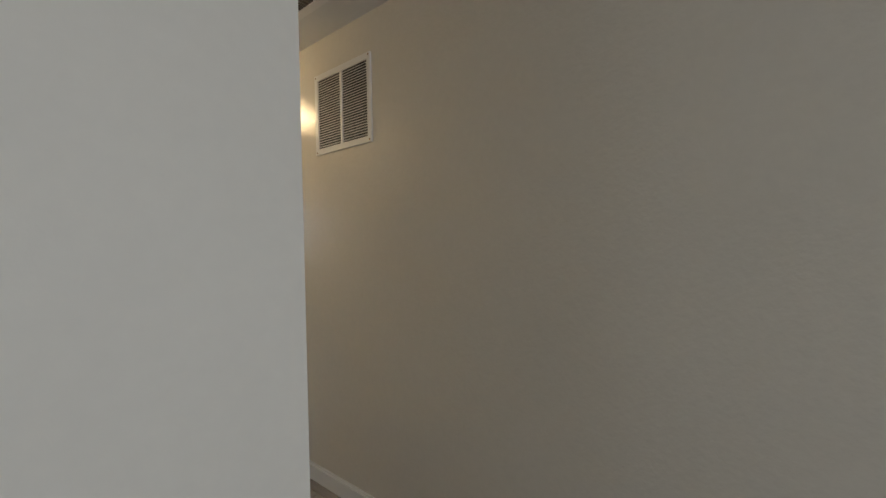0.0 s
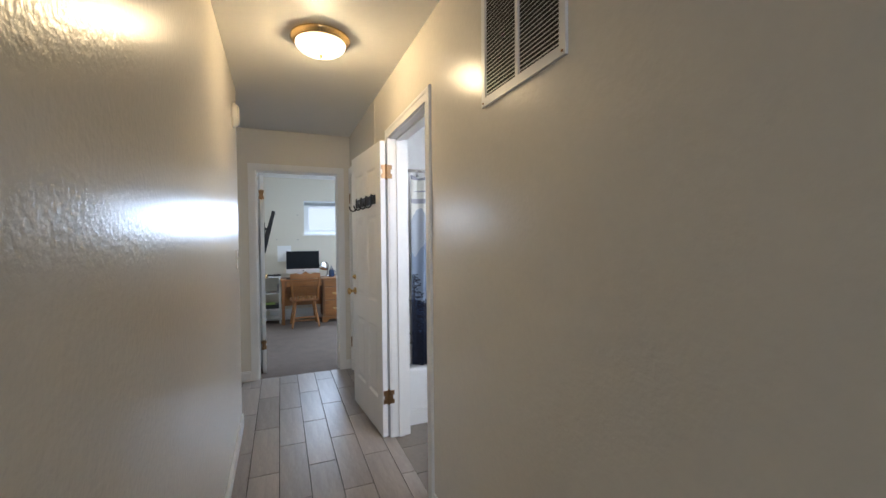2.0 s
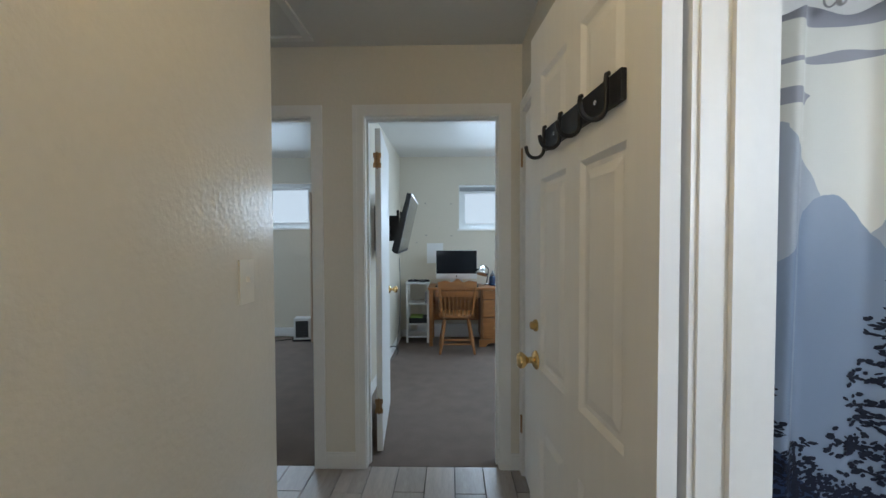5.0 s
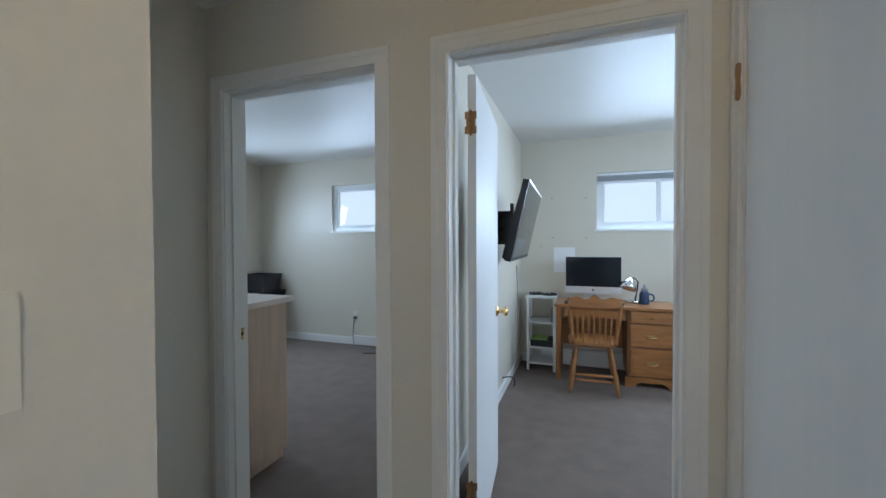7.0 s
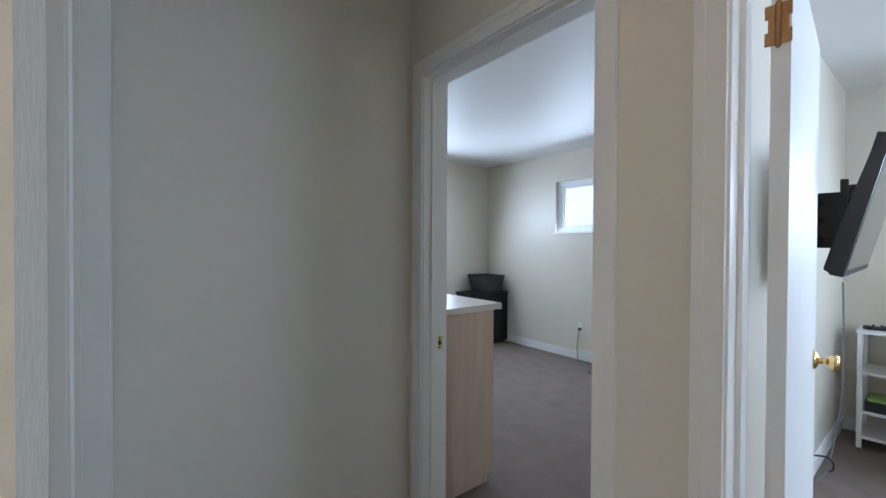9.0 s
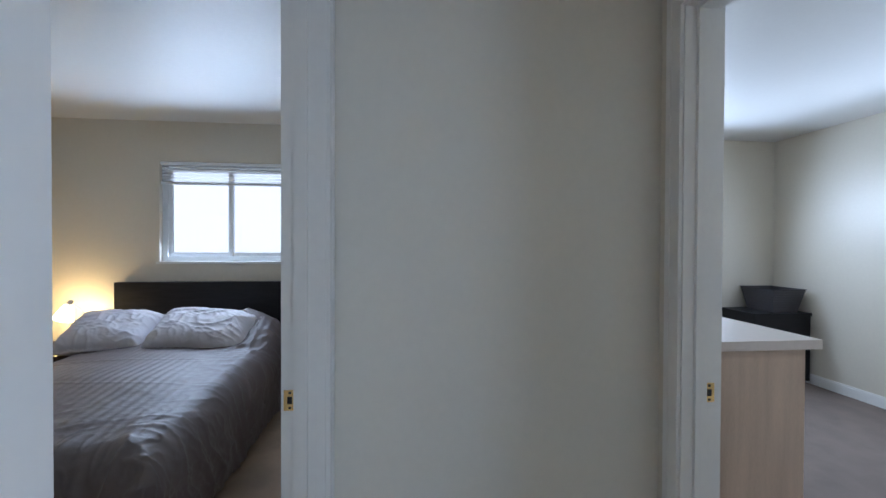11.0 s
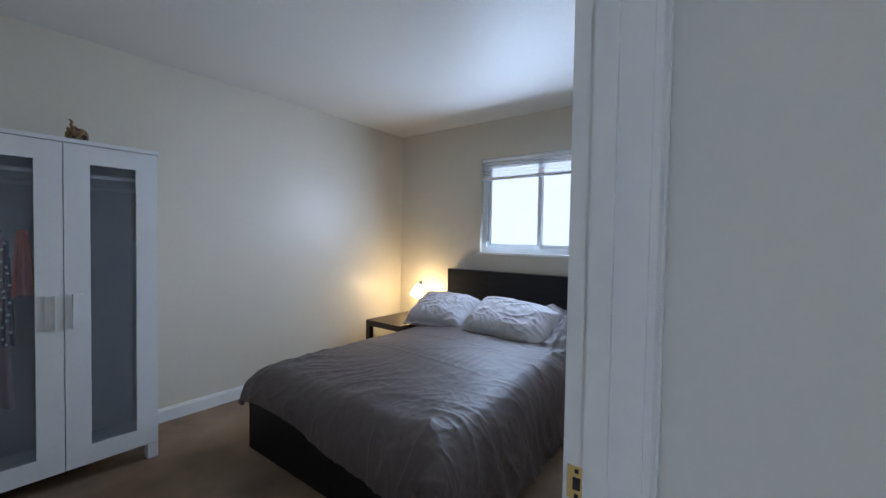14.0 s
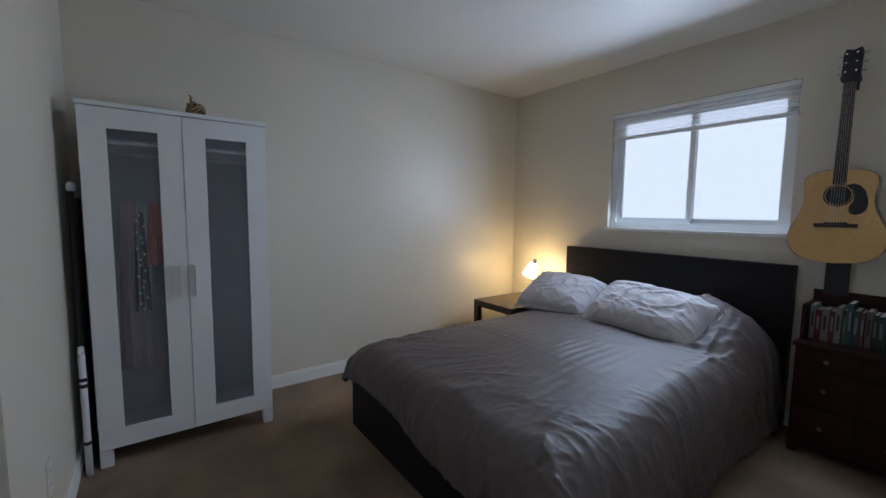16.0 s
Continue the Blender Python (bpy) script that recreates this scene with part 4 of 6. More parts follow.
# ---- office ----
def desk():
    root = thing("writing_desk", pose(0.285, 7.605, 0), "honey oak writing desk with a drawer pedestal", "desk")
    w, d, h = 1.045, 0.48, 0.728
    bm = bmesh.new()
    box(bm, -0.015, w + 0.015, -0.02, d, h - 0.025, h)
    finish("top", bm, M_OAK, root, bevel=0.008)
    # Pedestal in the darker oak, so gaps between drawers read as shaded.
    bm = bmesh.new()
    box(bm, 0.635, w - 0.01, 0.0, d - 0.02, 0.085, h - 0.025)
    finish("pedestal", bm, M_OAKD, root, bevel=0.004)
    # scalloped plinth
    bm = bmesh.new()
    prof = [(0.615, 0.09), (0.615, 0.0), (0.70, 0.0)]
    for k in range(13):
        u = k / 12
        prof.append((0.715 + u * 0.25, 0.030 + 0.020 * math.sin(math.pi * u) + 0.008 * math.sin(3 * math.pi * u)))
    prof += [(0.98, 0.0), (w + 0.01, 0.0), (w + 0.01, 0.09)]
    f = [bm.verts.new((x, -0.018, z)) for x, z in prof]
    g = [bm.verts.new((x, 0.006, z)) for x, z in prof]
    bm.faces.new(f), bm.faces.new(g[::-1])
    for k in range(len(f)):
        bm.faces.new((f[k], f[(k + 1) % len(f)], g[(k + 1) % len(f)], g[k]))
    box(bm, w - 0.014, w + 0.01, 0.006, d - 0.02, 0.0, 0.09)
    finish("plinth", bm, M_OAK, root)
    for x0, x1, z0, z1 in ((0.662, w - 0.03, 0.592, 0.692), (0.662, w - 0.03, 0.375, 0.575), (0.662, w - 0.03, 0.105, 0.357)):
        bm = bmesh.new()
        box(bm, x0, x1, -0.018, 0.001, z0, z1)
        drawer = finish("drawer", bm, M_OAK, root, bevel=0.007)
        bm = bmesh.new()
        xc, zc = (x0 + x1) / 2, (z0 + z1) / 2
        if z1 - z0 < 0.12:
            lathe(bm, [(0.007, -0.018), (0.006, -0.030), (0.013, -0.036), (0.010, -0.043), (0.002, -0.045)], 14, (xc, 0, zc), "y")
        else:
            tube(bm, [(xc + 0.042 * math.cos(a), -0.020 - 0.016 * math.sin(a), zc - 0.008 - 0.010 * math.sin(a)) for a in [math.pi * k / 10 for k in range(11)]], 0.004, 8)
            box(bm, xc - 0.05, xc + 0.05, -0.0205, -0.0175, zc - 0.008, zc + 0.010)
        finish("pull", bm, M_BRASS, drawer, smooth=False)
    # Apron in the same darker oak, kneehole shade in its colour.
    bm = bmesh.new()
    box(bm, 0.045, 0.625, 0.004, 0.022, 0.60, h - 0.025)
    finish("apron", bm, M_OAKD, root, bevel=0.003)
    bm = bmesh.new()
    box(bm, 0.08, 0.60, -0.012, 0.004, 0.615, 0.685)
    pencil = finish("pencil_drawer", bm, M_OAK, root, bevel=0.006)
    bm = bmesh.new()
    lathe(bm, [(0.007, -0.012), (0.006, -0.022), (0.013, -0.029), (0.010, -0.036), (0.002, -0.038)], 14, (0.34, 0, 0.65), "y")
    finish("pull", bm, M_BRASS, pencil, smooth=True)
    for y in (0.0, d - 0.065):
        bm = bmesh.new()
        box(bm, 0.0, 0.045, y, y + 0.045, 0.0, h - 0.025)
        finish("leg", bm, M_OAK, root, bevel=0.005)
    bm = bmesh.new()
    box(bm, 0.01, 0.03, 0.045, d - 0.065, 0.60, h - 0.025)
    box(bm, 0.045, 0.635, d - 0.04, d - 0.022, 0.24, 0.62)
    finish("back_panel", bm, M_OAK, root)


desk()


def chair():
    root = thing("desk_chair", pose(0.62, 7.47, 0, 0, 0, 2), "honey oak spindle-back chair drawn up to the desk", "chair")
    # seat: a saddled board, wider in front (towards the desk, +y)
    bm = bmesh.new()
    rings = []
    for z, k in ((0.405, 0.93), (0.415, 1.0), (0.435, 1.0), (0.443, 0.96)):
        ring = []
        for i in range(28):
            a = 2 * math.pi * i / 28
            c, s = math.cos(a), math.sin(a)
            ring.append(bm.verts.new((0.215 * k * math.copysign(abs(c) ** 0.55, c) * (1 + 0.06 * s), 0.02 + 0.205 * k * math.copysign(abs(s) ** 0.6, s), z)))
        rings.append(ring)
    for a, b in zip(rings, rings[1:]):
        for i in range(28):
            bm.faces.new((a[i], a[(i + 1) % 28], b[(i + 1) % 28], b[i]))
    bm.faces.new(rings[0]), bm.faces.new(rings[-1])
    finish("seat", bm, M_OAK, root, smooth=False, bevel=0.003)
    turned = [0.013, 0.016, 0.019, 0.021, 0.017, 0.020, 0.018, 0.015, 0.012]
    for sx, sy in ((-1, -1), (1, -1), (-1, 1), (1, 1)):
        a, b = Vector((sx * 0.20, sy * 0.19 - (0.02 if sy < 0 else 0), 0)), Vector((sx * 0.135, sy * 0.13 + 0.01, 0.415))
        bm = bmesh.new()
        tube(bm, [a.lerp(b, k / 8) for k in range(9)], turned, 12)
        finish("leg", bm, M_OAK, root, smooth=True)
    for p, q in (((-0.18, -0.175, 0.16), (0.18, -0.175, 0.16)), ((-0.175, -0.17, 0.20), (-0.175, 0.17, 0.20)), ((0.175, -0.17, 0.20), (0.175, 0.17, 0.20)), ((-0.17, -0.17, 0.11), (0.17, -0.17, 0.11))):
        bm = bmesh.new()
        tube(bm, [Vector(p).lerp(Vector(q), k / 4) for k in range(5)], [0.008, 0.011, 0.013, 0.011, 0.008], 10)
        finish("stretcher", bm, M_OAK, root, smooth=True)
    back = lambda z: -0.175 - (z - 0.44) * 0.16
    for sx in (-1, 1):
        bm = bmesh.new()
        tube(bm, [(sx * (0.175 + (z - 0.44) * 0.09), back(z), z) for z in [0.43 + 0.045 * k for k in range(10)]], [0.014, 0.016, 0.018, 0.015, 0.017, 0.018, 0.016, 0.016, 0.015, 0.012], 12)
        finish("post", bm, M_OAK, root, smooth=True)
    for i in range(7):
        x = -0.132 + i * 0.044
        bm = bmesh.new()
        # flat arrow slats
        for z0, z1, w0, w1 in ((0.435, 0.60, 0.005, 0.009), (0.60, 0.68, 0.009, 0.009), (0.68, 0.775, 0.009, 0.005)):
            k0, k1 = 1 + (z0 - 0.44) * 0.25, 1 + (z1 - 0.44) * 0.25
            v = [bm.verts.new((x * k + sx * w, back(z) + y, z)) for z, w, k in ((z0, w0, k0), (z1, w1, k1)) for sx, y in ((-1, -0.005), (1, -0.005), (1, 0.005), (-1, 0.005))]
            for f in ((0, 1, 5, 4), (1, 2, 6, 5), (2, 3, 7, 6), (3, 0, 4, 7), (3, 2, 1, 0), (4, 5, 6, 7)):
                bm.faces.new([v[j] for j in f])
        finish("slat", bm, M_OAK, root)
    bm = bmesh.new()
    front, rear = [], []
    n = 24
    top = lambda u: 0.845 + 0.022 * math.cos(2 * math.pi * u * 1.5) * (1 - abs(u)) + 0.012 * (1 - abs(u))
    for y, row in ((-0.012, front), (0.012, rear)):
        up = [bm.verts.new((u * 0.222, back(0.8) + y - 0.018 * (1 - u * u) , top(u))) for u in [-1 + 2 * k / n for k in range(n + 1)]]
        dn = [bm.verts.new((u * 0.215, back(0.8) + y - 0.018 * (1 - u * u), 0.765 + 0.012 * abs(u))) for u in [-1 + 2 * k / n for k in range(n + 1)]]
        row += [up, dn]
        for k in range(n):
            bm.faces.new((dn[k], dn[k + 1], up[k + 1], up[k]))
    for j in (0, 1):
        for k in range(n):
            bm.faces.new((front[j][k], front[j][k + 1], rear[j][k + 1], rear[j][k]))
    for k in (0, n):
        bm.faces.new((front[0][k], front[1][k], rear[1][k], rear[0][k]))
    finish("crest", bm, M_OAK, root)


chair()

# computer on the desk
pc = thing("desktop_computer", pose(0.627, 7.88, 0.728), "slim all-in-one desktop computer with a black screen", "computer")
w2 = 0.265
bm = bmesh.new()
box(bm, -w2, w2, -0.006, 0.012, 0.082, 0.452)
finish("case", bm, M_ALU, pc, bevel=0.006)
bm = bmesh.new()
box(bm, -w2 + 0.003, w2 - 0.003, -0.009, -0.006, 0.150, 0.449)
finish("screen", bm, M_SCREEN, pc, bevel=0.001)
bm = bmesh.new()
lathe(bm, [(0.010, -0.0075), (0.010, -0.0055)], 12, (0, 0, 0.116), "y")
finish("emblem", bm, M_BLACK, pc)
bm = bmesh.new()
q = [(-0.085, 0.03, 0.012), (0.085, 0.03, 0.012), (0.085, 0.024, 0.16), (-0.085, 0.024, 0.16)]
lo = [bm.verts.new(p) for p in q]
hi = [bm.verts.new((p[0], p[1] + 0.006, p[2])) for p in q]
bm.faces.new(lo), bm.faces.new(hi)
for k in range(4):
    bm.faces.new((lo[k], lo[(k + 1) % 4], hi[(k + 1) % 4], hi[k]))
box(bm, -0.095, 0.095, -0.07, 0.09, 0.0, 0.012)
finish("stand", bm, M_ALU, pc, bevel=0.002)
kb = thing("keyboard", pose(0.57, 7.70, 0.728), "dark keyboard lying on the desk", "keyboard")
bm = bmesh.new()
box(bm, -0.21, 0.21, -0.06, 0.06, 0.0, 0.014)
finish("body", bm, M_BLACK, kb, bevel=0.004)
bm = bmesh.new()
for i in range(15):
    for j in range(5):
        box(bm, -0.203 + i * 0.027, -0.180 + i * 0.027, -0.053 + j * 0.0215, -0.035 + j * 0.0215, 0.013, 0.018)
tagged(finish("keys", bm, M_BLACK, kb), kind="stuff")
pad = thing("mouse", pose(0.87, 7.70, 0.728), "black computer mouse on the desk", "mouse")
bm = bmesh.new()
lathe(bm, [(0.030, 0.0), (0.032, 0.008), (0.026, 0.022), (0.014, 0.031), (0.003, 0.034)], 18)
ob = finish("shell", bm, M_BLACK, pad, smooth=True)
ob.scale = (0.95, 1.6, 1)

dl = thing("desk_lamp", pose(1.02, 7.94, 0.728) @ Matrix.Scale(1.2, 4), "small chrome desk lamp with a bowl shade", "lamp")
bm = bmesh.new()
lathe(bm, [(0.065, 0), (0.065, 0.010), (0.05, 0.018), (0.012, 0.022)], 24)
finish("base", bm, M_CHROME, dl, smooth=True)
bm = bmesh.new()
tube(bm, [(0, 0, 0.02), (0.015, 0, 0.10), (0.02, -0.01, 0.17), (-0.01, -0.03, 0.205), (-0.05, -0.05, 0.195)], 0.006, 10)
finish("arm", bm, M_BLACK, dl, smooth=True)
bm = bmesh.new()
lathe(bm, [(0.012, 0.10), (0.026, 0.095), (0.036, 0.07), (0.060, 0.045), (0.074, 0.0), (0.071, 0.0), (0.056, 0.042), (0.010, 0.068)], 26)
ob = finish("shade", bm, M_CHROME, dl, smooth=True)
ob.matrix_local = pose(-0.065, -0.06, 0.115, -14, 16, 0)
bt = thing("water_bottle", pose(1.09, 7.85, 0.728), "dark blue water bottle with a handle and cap", "bottle")
bm = bmesh.new()
lathe(bm, [(0.040, 0.0), (0.044, 0.006), (0.044, 0.09), (0.040, 0.11), (0.030, 0.125)], 22)
finish("body", bm, M_BLUEBOTTLE, bt, smooth=True)
bm = bmesh.new()
lathe(bm, [(0.031, 0.125), (0.031, 0.145), (0.014, 0.160), (0.010, 0.185), (0.004, 0.190)], 18)
finish("cap", bm, M_CORD, bt, smooth=True)
bm = bmesh.new()
tube(bm, [(0.040, 0, 0.03), (0.075, 0, 0.035), (0.085, 0, 0.06), (0.075, 0, 0.09), (0.040, 0, 0.10)], 0.008, 8)
finish("handle", bm, M_BLUEBOTTLE, bt, smooth=True)

# narrow white shelf
sh = thing("white_shelf", pose(-0.02, 7.78, 0), "narrow white open shelf unit with three boards", "shelf")
for x in (0.0, 0.265):
    for y in (0.0, 0.27):
        bm = bmesh.new()
        box(bm, x, x + 0.025, y, y + 0.025, 0.0, 0.752)
        finish("post", bm, M_WHITELAM, sh, bevel=0.002)
for z in (0.066, 0.228, 0.486):
    bm = bmesh.new()
    box(bm, 0.002, 0.288, 0.002, 0.293, z, z + 0.018)
    finish("board", bm, M_WHITELAM, sh, bevel=0.002)
bm = bmesh.new()
box(bm, -0.008, 0.298, -0.008, 0.303, 0.752, 0.772)
finish("top", bm, M_WHITELAM, sh, bevel=0.003)
for nm, lab, cat, b, mt in (("audio_receiver", "flat black electronics box with a green label", "electronics", (0.015, 0.245, 7.80, 8.02, 0.246, 0.313), M_BLACK),
                            ("case_box", "grey box standing upright on the shelf", "box", (0.222, 0.245, 7.80, 7.94, 0.504, 0.64), M_CORD)):
    root = thing(nm, pose((b[0] + b[1]) / 2, b[2], b[4]), lab, cat)
    bm = bmesh.new()
    wv = (b[1] - b[0]) / 2
    box(bm, -wv, wv, 0, b[3] - b[2], 0, b[5] - b[4])
    finish("case", bm, mt, root, bevel=0.003)
    if nm == "audio_receiver":
        bm = bmesh.new()
        box(bm, -wv + 0.01, wv - 0.06, 0.01, 0.20, 0.067, 0.082)
        finish("label_card", bm, M_GREENBOX, root, bevel=0.002)
for nm, x, y in (("game_controller", 0.06, 7.88), ("game_controller", 0.20, 7.86)):
    root = thing(nm, pose(x, y, 0.772, 0, 0, 20), "black game controller lying on the shelf", "controller", "controllers on the shelf")
    bm = bmesh.new()
    box(bm, -0.035, 0.035, -0.02, 0.025, 0.0, 0.022)
    for s in (-1, 1):
        tube(bm, [(s * 0.035, 0.01, 0.014), (s * 0.058, -0.015, 0.016), (s * 0.062, -0.045, 0.016)], [0.014, 0.016, 0.010], 10)
        lathe(bm, [(0.007, 0.02), (0.007, 0.030), (0.010, 0.034), (0.002, 0.036)], 10, (s * 0.02, -0.005, 0))
    finish("body", bm, M_BLACK, root, smooth=False)

# television on a swing mount
tv = thing("television", pose(0.145, 6.06, 1.21, 0, 0, 0), "flat television tilted down on a black wall mount", "television")
tilt = Matrix.Translation((-0.010, 0.52, 0.255)) @ Matrix.Rotation(radians(1.7), 4, "Z") @ Matrix.Rotation(radians(13), 4, "Y")
bm = bmesh.new()
box(bm, -0.020, 0.018, -0.51, 0.51, -0.26, 0.26)
ob = finish("case", bm, M_BLACK, tv, bevel=0.008)
ob.matrix_local = tilt
bm = bmesh.new()
v = [bm.verts.new((x, y, z)) for y in (-0.505, 0.505) for x, z in ((-0.020, 0.20), (-0.020, -0.255), (-0.040, -0.245), (-0.038, -0.10))]
for f in ((0, 1, 2, 3), (7, 6, 5, 4), (0, 3, 7, 4), (3, 2, 6, 7), (2, 1, 5, 6), (1, 0, 4, 5)):
    bm.faces.new([v[i] for i in f])
ob = finish("back_case", bm, M_BLACK, tv, bevel=0.006)
ob.matrix_local = tilt
bm = bmesh.new()
box(bm, 0.018, 0.020, -0.485, 0.485, -0.235, 0.25)
ob = finish("screen", bm, M_SCREEN, tv, bevel=0.001)
ob.matrix_local = tilt
bm = bmesh.new()
box(bm, 0.014, 0.021, -0.51, 0.51, 0.252, 0.265)
ob = finish("bezel", bm, M_STEEL, tv, bevel=0.001)
ob.matrix_local = tilt
mount = thing("wall_mount", pose(OX0, 6.36, 1.43), "black steel swing arm mount fixed to the wall", "mount")
bm = bmesh.new()
box(bm, 0, 0.012, -0.07, 0.07, -0.20, 0.20)
finish("wall_plate", bm, M_BLACK, mount, bevel=0.003)
for z in (-0.08, 0.0, 0.08):
    bm = bmesh.new()
    tube(bm, [(0.012, -0.03, z), (0.10, -0.06, z), (0.20, 0.02, z), (0.225, 0.10, z)], 0.024, 8)
    finish("arm", bm, M_BLACK, mount)
bm = bmesh.new()
box(bm, 0.20, 0.225, -0.10, 0.16, -0.22, -0.19)
box(bm, 0.205, 0.225, -0.10, -0.06, -0.2, 0.16)
box(bm, 0.205, 0.225, 0.12, 0.16, -0.2, 0.16)
finish("bracket", bm, M_BLACK, mount, bevel=0.003)
bm = bmesh.new()
box(bm, 0.07, 0.205, -0.045, 0.075, -0.115, 0.115)
finish("arm_housing", bm, M_BLACK, mount, bevel=0.01)
cable("tv_cable", [(0.0, 7.00, 1.13), (0.0, 7.07, 0.80), (-0.01, 7.11, 0.46), (-0.06, 7.11, 0.04), (-0.10, 7.01, 0.008)], 0.004, M_CORD, "thin grey cable hanging down from the television")
cable("wall_cable", [(-0.118, 6.99, 0.16), (-0.06, 7.06, 0.155), (-0.04, 7.14, 0.10), (-0.05, 7.20, 0.03), (-0.07, 7.23, 0.008)], 0.005, M_BLACK, "black cable hooked out from the wall")

# things on the office's outer wall
card = thing("wall_sheet", pose(0.34, YB, 1.135), "blank white sheet pinned to the wall", "paper")
bm = bmesh.new()
box(bm, -0.11, 0.11, -0.004, -0.0005, -0.135, 0.135)
finish("sheet", bm, M_PAPER, card)
panel = structure(block("trim_panel", 0.298, 0.476, YB - 0.006, YB, 1.434, 1.685, M_ROOM, bevel=0.002), "flat access panel painted over in the wall's cream", "panel")
block("panel_field", 0.312, 0.462, YB - 0.008, YB - 0.006, 1.448, 1.671, M_ROOM, panel, bevel=0.001)
for x, z in ((0.21, 1.808), (0.556, 1.798), (0.22, 1.378), (0.562, 1.371), (0.089, 1.277)):
    structure(block("trim_mark", x - 0.012, x + 0.012, YB - 0.0025, YB, z - 0.004, z + 0.004, M_MARK, bevel=0.0), "small dark scuff on the wall", "mark")
wall_plate("wall_outlet", pose(1.46, YB, 0.35, 0, 0, 180), "white wall outlet beside the desk", "outlet")
hub = thing("cable_box", pose(1.56, YB - 0.06, 0), "small white cable box at the foot of the wall", "box")
bm = bmesh.new()
box(bm, -0.09, 0.09, -0.04, 0.045, 0, 0.09)
finish("case", bm, M_WHITELAM, hub, bevel=0.006)
cable("office_cable", [(1.46, YB - 0.012, 0.36), (1.50, YB - 0.05, 0.30), (1.6, YB - 0.08, 0.26), (1.72, YB - 0.06, 0.25)], 0.004, M_BLACK, "black cable looping from the outlet")
heater = thing("baseboard_heater", pose(0.55, YB, 0.0), "white strip cover along the wall under the desk", "heater")
bm = bmesh.new()
box(bm, -0.45, 0.45, -0.055, -0.013, 0.03, 0.17)
box(bm, -0.46, 0.46, -0.062, -0.013, 0.165, 0.18)
finish("cover", bm, M_WHITELAM, heater, bevel=0.004)

# ---- spare room ----
dr = thing("pale_dresser", pose(-2.10, YE + T + 0.016, 0), "pale birch chest of drawers with a light laminate top", "dresser")
bm = bmesh.new()
box(bm, 0.0, 0.885, 0.0, 0.47, 0.055, 0.965)
finish("carcass", bm, M_BIRCH, dr, bevel=0.003)
bm = bmesh.new()
box(bm, -0.02, 0.912, 0.0, 0.51, 0.965, 0.998)
finish("top", bm, M_BIRCHTOP, dr, bevel=0.010)
bm = bmesh.new()
box(bm, 0.015, 0.87, 0.01, 0.45, 0.0, 0.055)
finish("plinth", bm, M_BIRCH, dr, bevel=0.003)
for k in range(4):
    bm = bmesh.new()
    box(bm, 0.012, 0.873, 0.47, 0.486, 0.07 + k * 0.223, 0.285 + k * 0.223)
    front = finish("drawer", bm, M_BIRCH, dr, bevel=0.004)
    for x in (0.22, 0.66):
        bm = bmesh.new()
        lathe(bm, [(0.008, 0.486), (0.007, 0.498), (0.014, 0.508), (0.003, 0.514)], 12, (x, 0, 0.18 + k * 0.223), "y")
        finish("knob", bm, M_BIRCHTOP, front, smooth=True)
bc = thing("black_cabinet", pose(-3.57, 7.69, 0), "low black cabinet standing in the corner", "cabinet")
bm = bmesh.new()
box(bm, -0.20, 0.19, -0.20, 0.38, 0.03, 0.655)
finish("body", bm, M_DARKWOOD, bc, bevel=0.003)
bm = bmesh.new()
box(bm, -0.205, 0.20, -0.21, 0.385, 0.655, 0.685)
finish("top", bm, M_DARKWOOD, bc, bevel=0.004)
bm = bmesh.new()
box(bm, -0.18, 0.17, -0.18, 0.36, 0.0, 0.03)
finish("plinth", bm, M_DARKWOOD, bc)
bin_ = thing("storage_basket", pose(-3.58, 7.86, 0.685), "dark grey woven storage basket", "basket")
bm = bmesh.new()
def square(hx, hy, z):
    return [bm.verts.new(p) for p in ((-hx, -hy, z), (hx, -hy, z), (hx, hy, z), (-hx, hy, z))]
rr = [square(0.145, 0.13, 0.0), square(0.185, 0.165, 0.21), square(0.195, 0.175, 0.225), square(0.180, 0.160, 0.225), square(0.140, 0.125, 0.012)]
for a, b in zip(rr, rr[1:]):
    for k in range(4):
        bm.faces.new((a[k], a[(k + 1) % 4], b[(k + 1) % 4], b[k]))
bm.faces.new(rr[0]), bm.faces.new(rr[-1])
finish("body", bm, M_WIRE, bin_, bevel=0.006)
for k in range(9):
    s = k / 8
    bm = bmesh.new()
    hx, hy, z = 0.146 + 0.039 * s, 0.131 + 0.035 * s, 0.012 + 0.19 * s
    tube(bm, [(-hx, -hy, z), (hx, -hy, z), (hx, hy, z), (-hx, hy, z), (-hx, -hy, z)], 0.005, 6)
    finish("band", bm, M_WIRE, bin_)
wall_plate("wall_outlet", pose(-2.268, YB, 0.375, 0, 0, 180), "white wall outlet with a plugged cable", "outlet")
plug = thing("plug", pose(-2.268, YB - 0.008, 0.355), "black plug in the wall outlet", "plug")
bm = bmesh.new()
box(bm, -0.014, 0.014, -0.03, 0.0, -0.014, 0.014)
finish("body", bm, M_BLACK, plug, bevel=0.004)
cable("floor_cable", [(-2.268, YB - 0.035, 0.35), (-2.27, YB - 0.075, 0.16), (-2.22, YB - 0.13, 0.02), (-2.05, YB - 0.2, 0.006), (-1.86, YB - 0.24, 0.006), (-1.80, YB - 0.17, 0.006), (-1.90, YB - 0.2, 0.012), (-1.78, YB - 0.25, 0.006)], 0.006, M_CORD, "grey cable trailing onto the carpet")
duct = thing("wall_box", pose(-2.0, YB, 0.0), "white baseboard heater along the wall", "heater")
bm = bmesh.new()
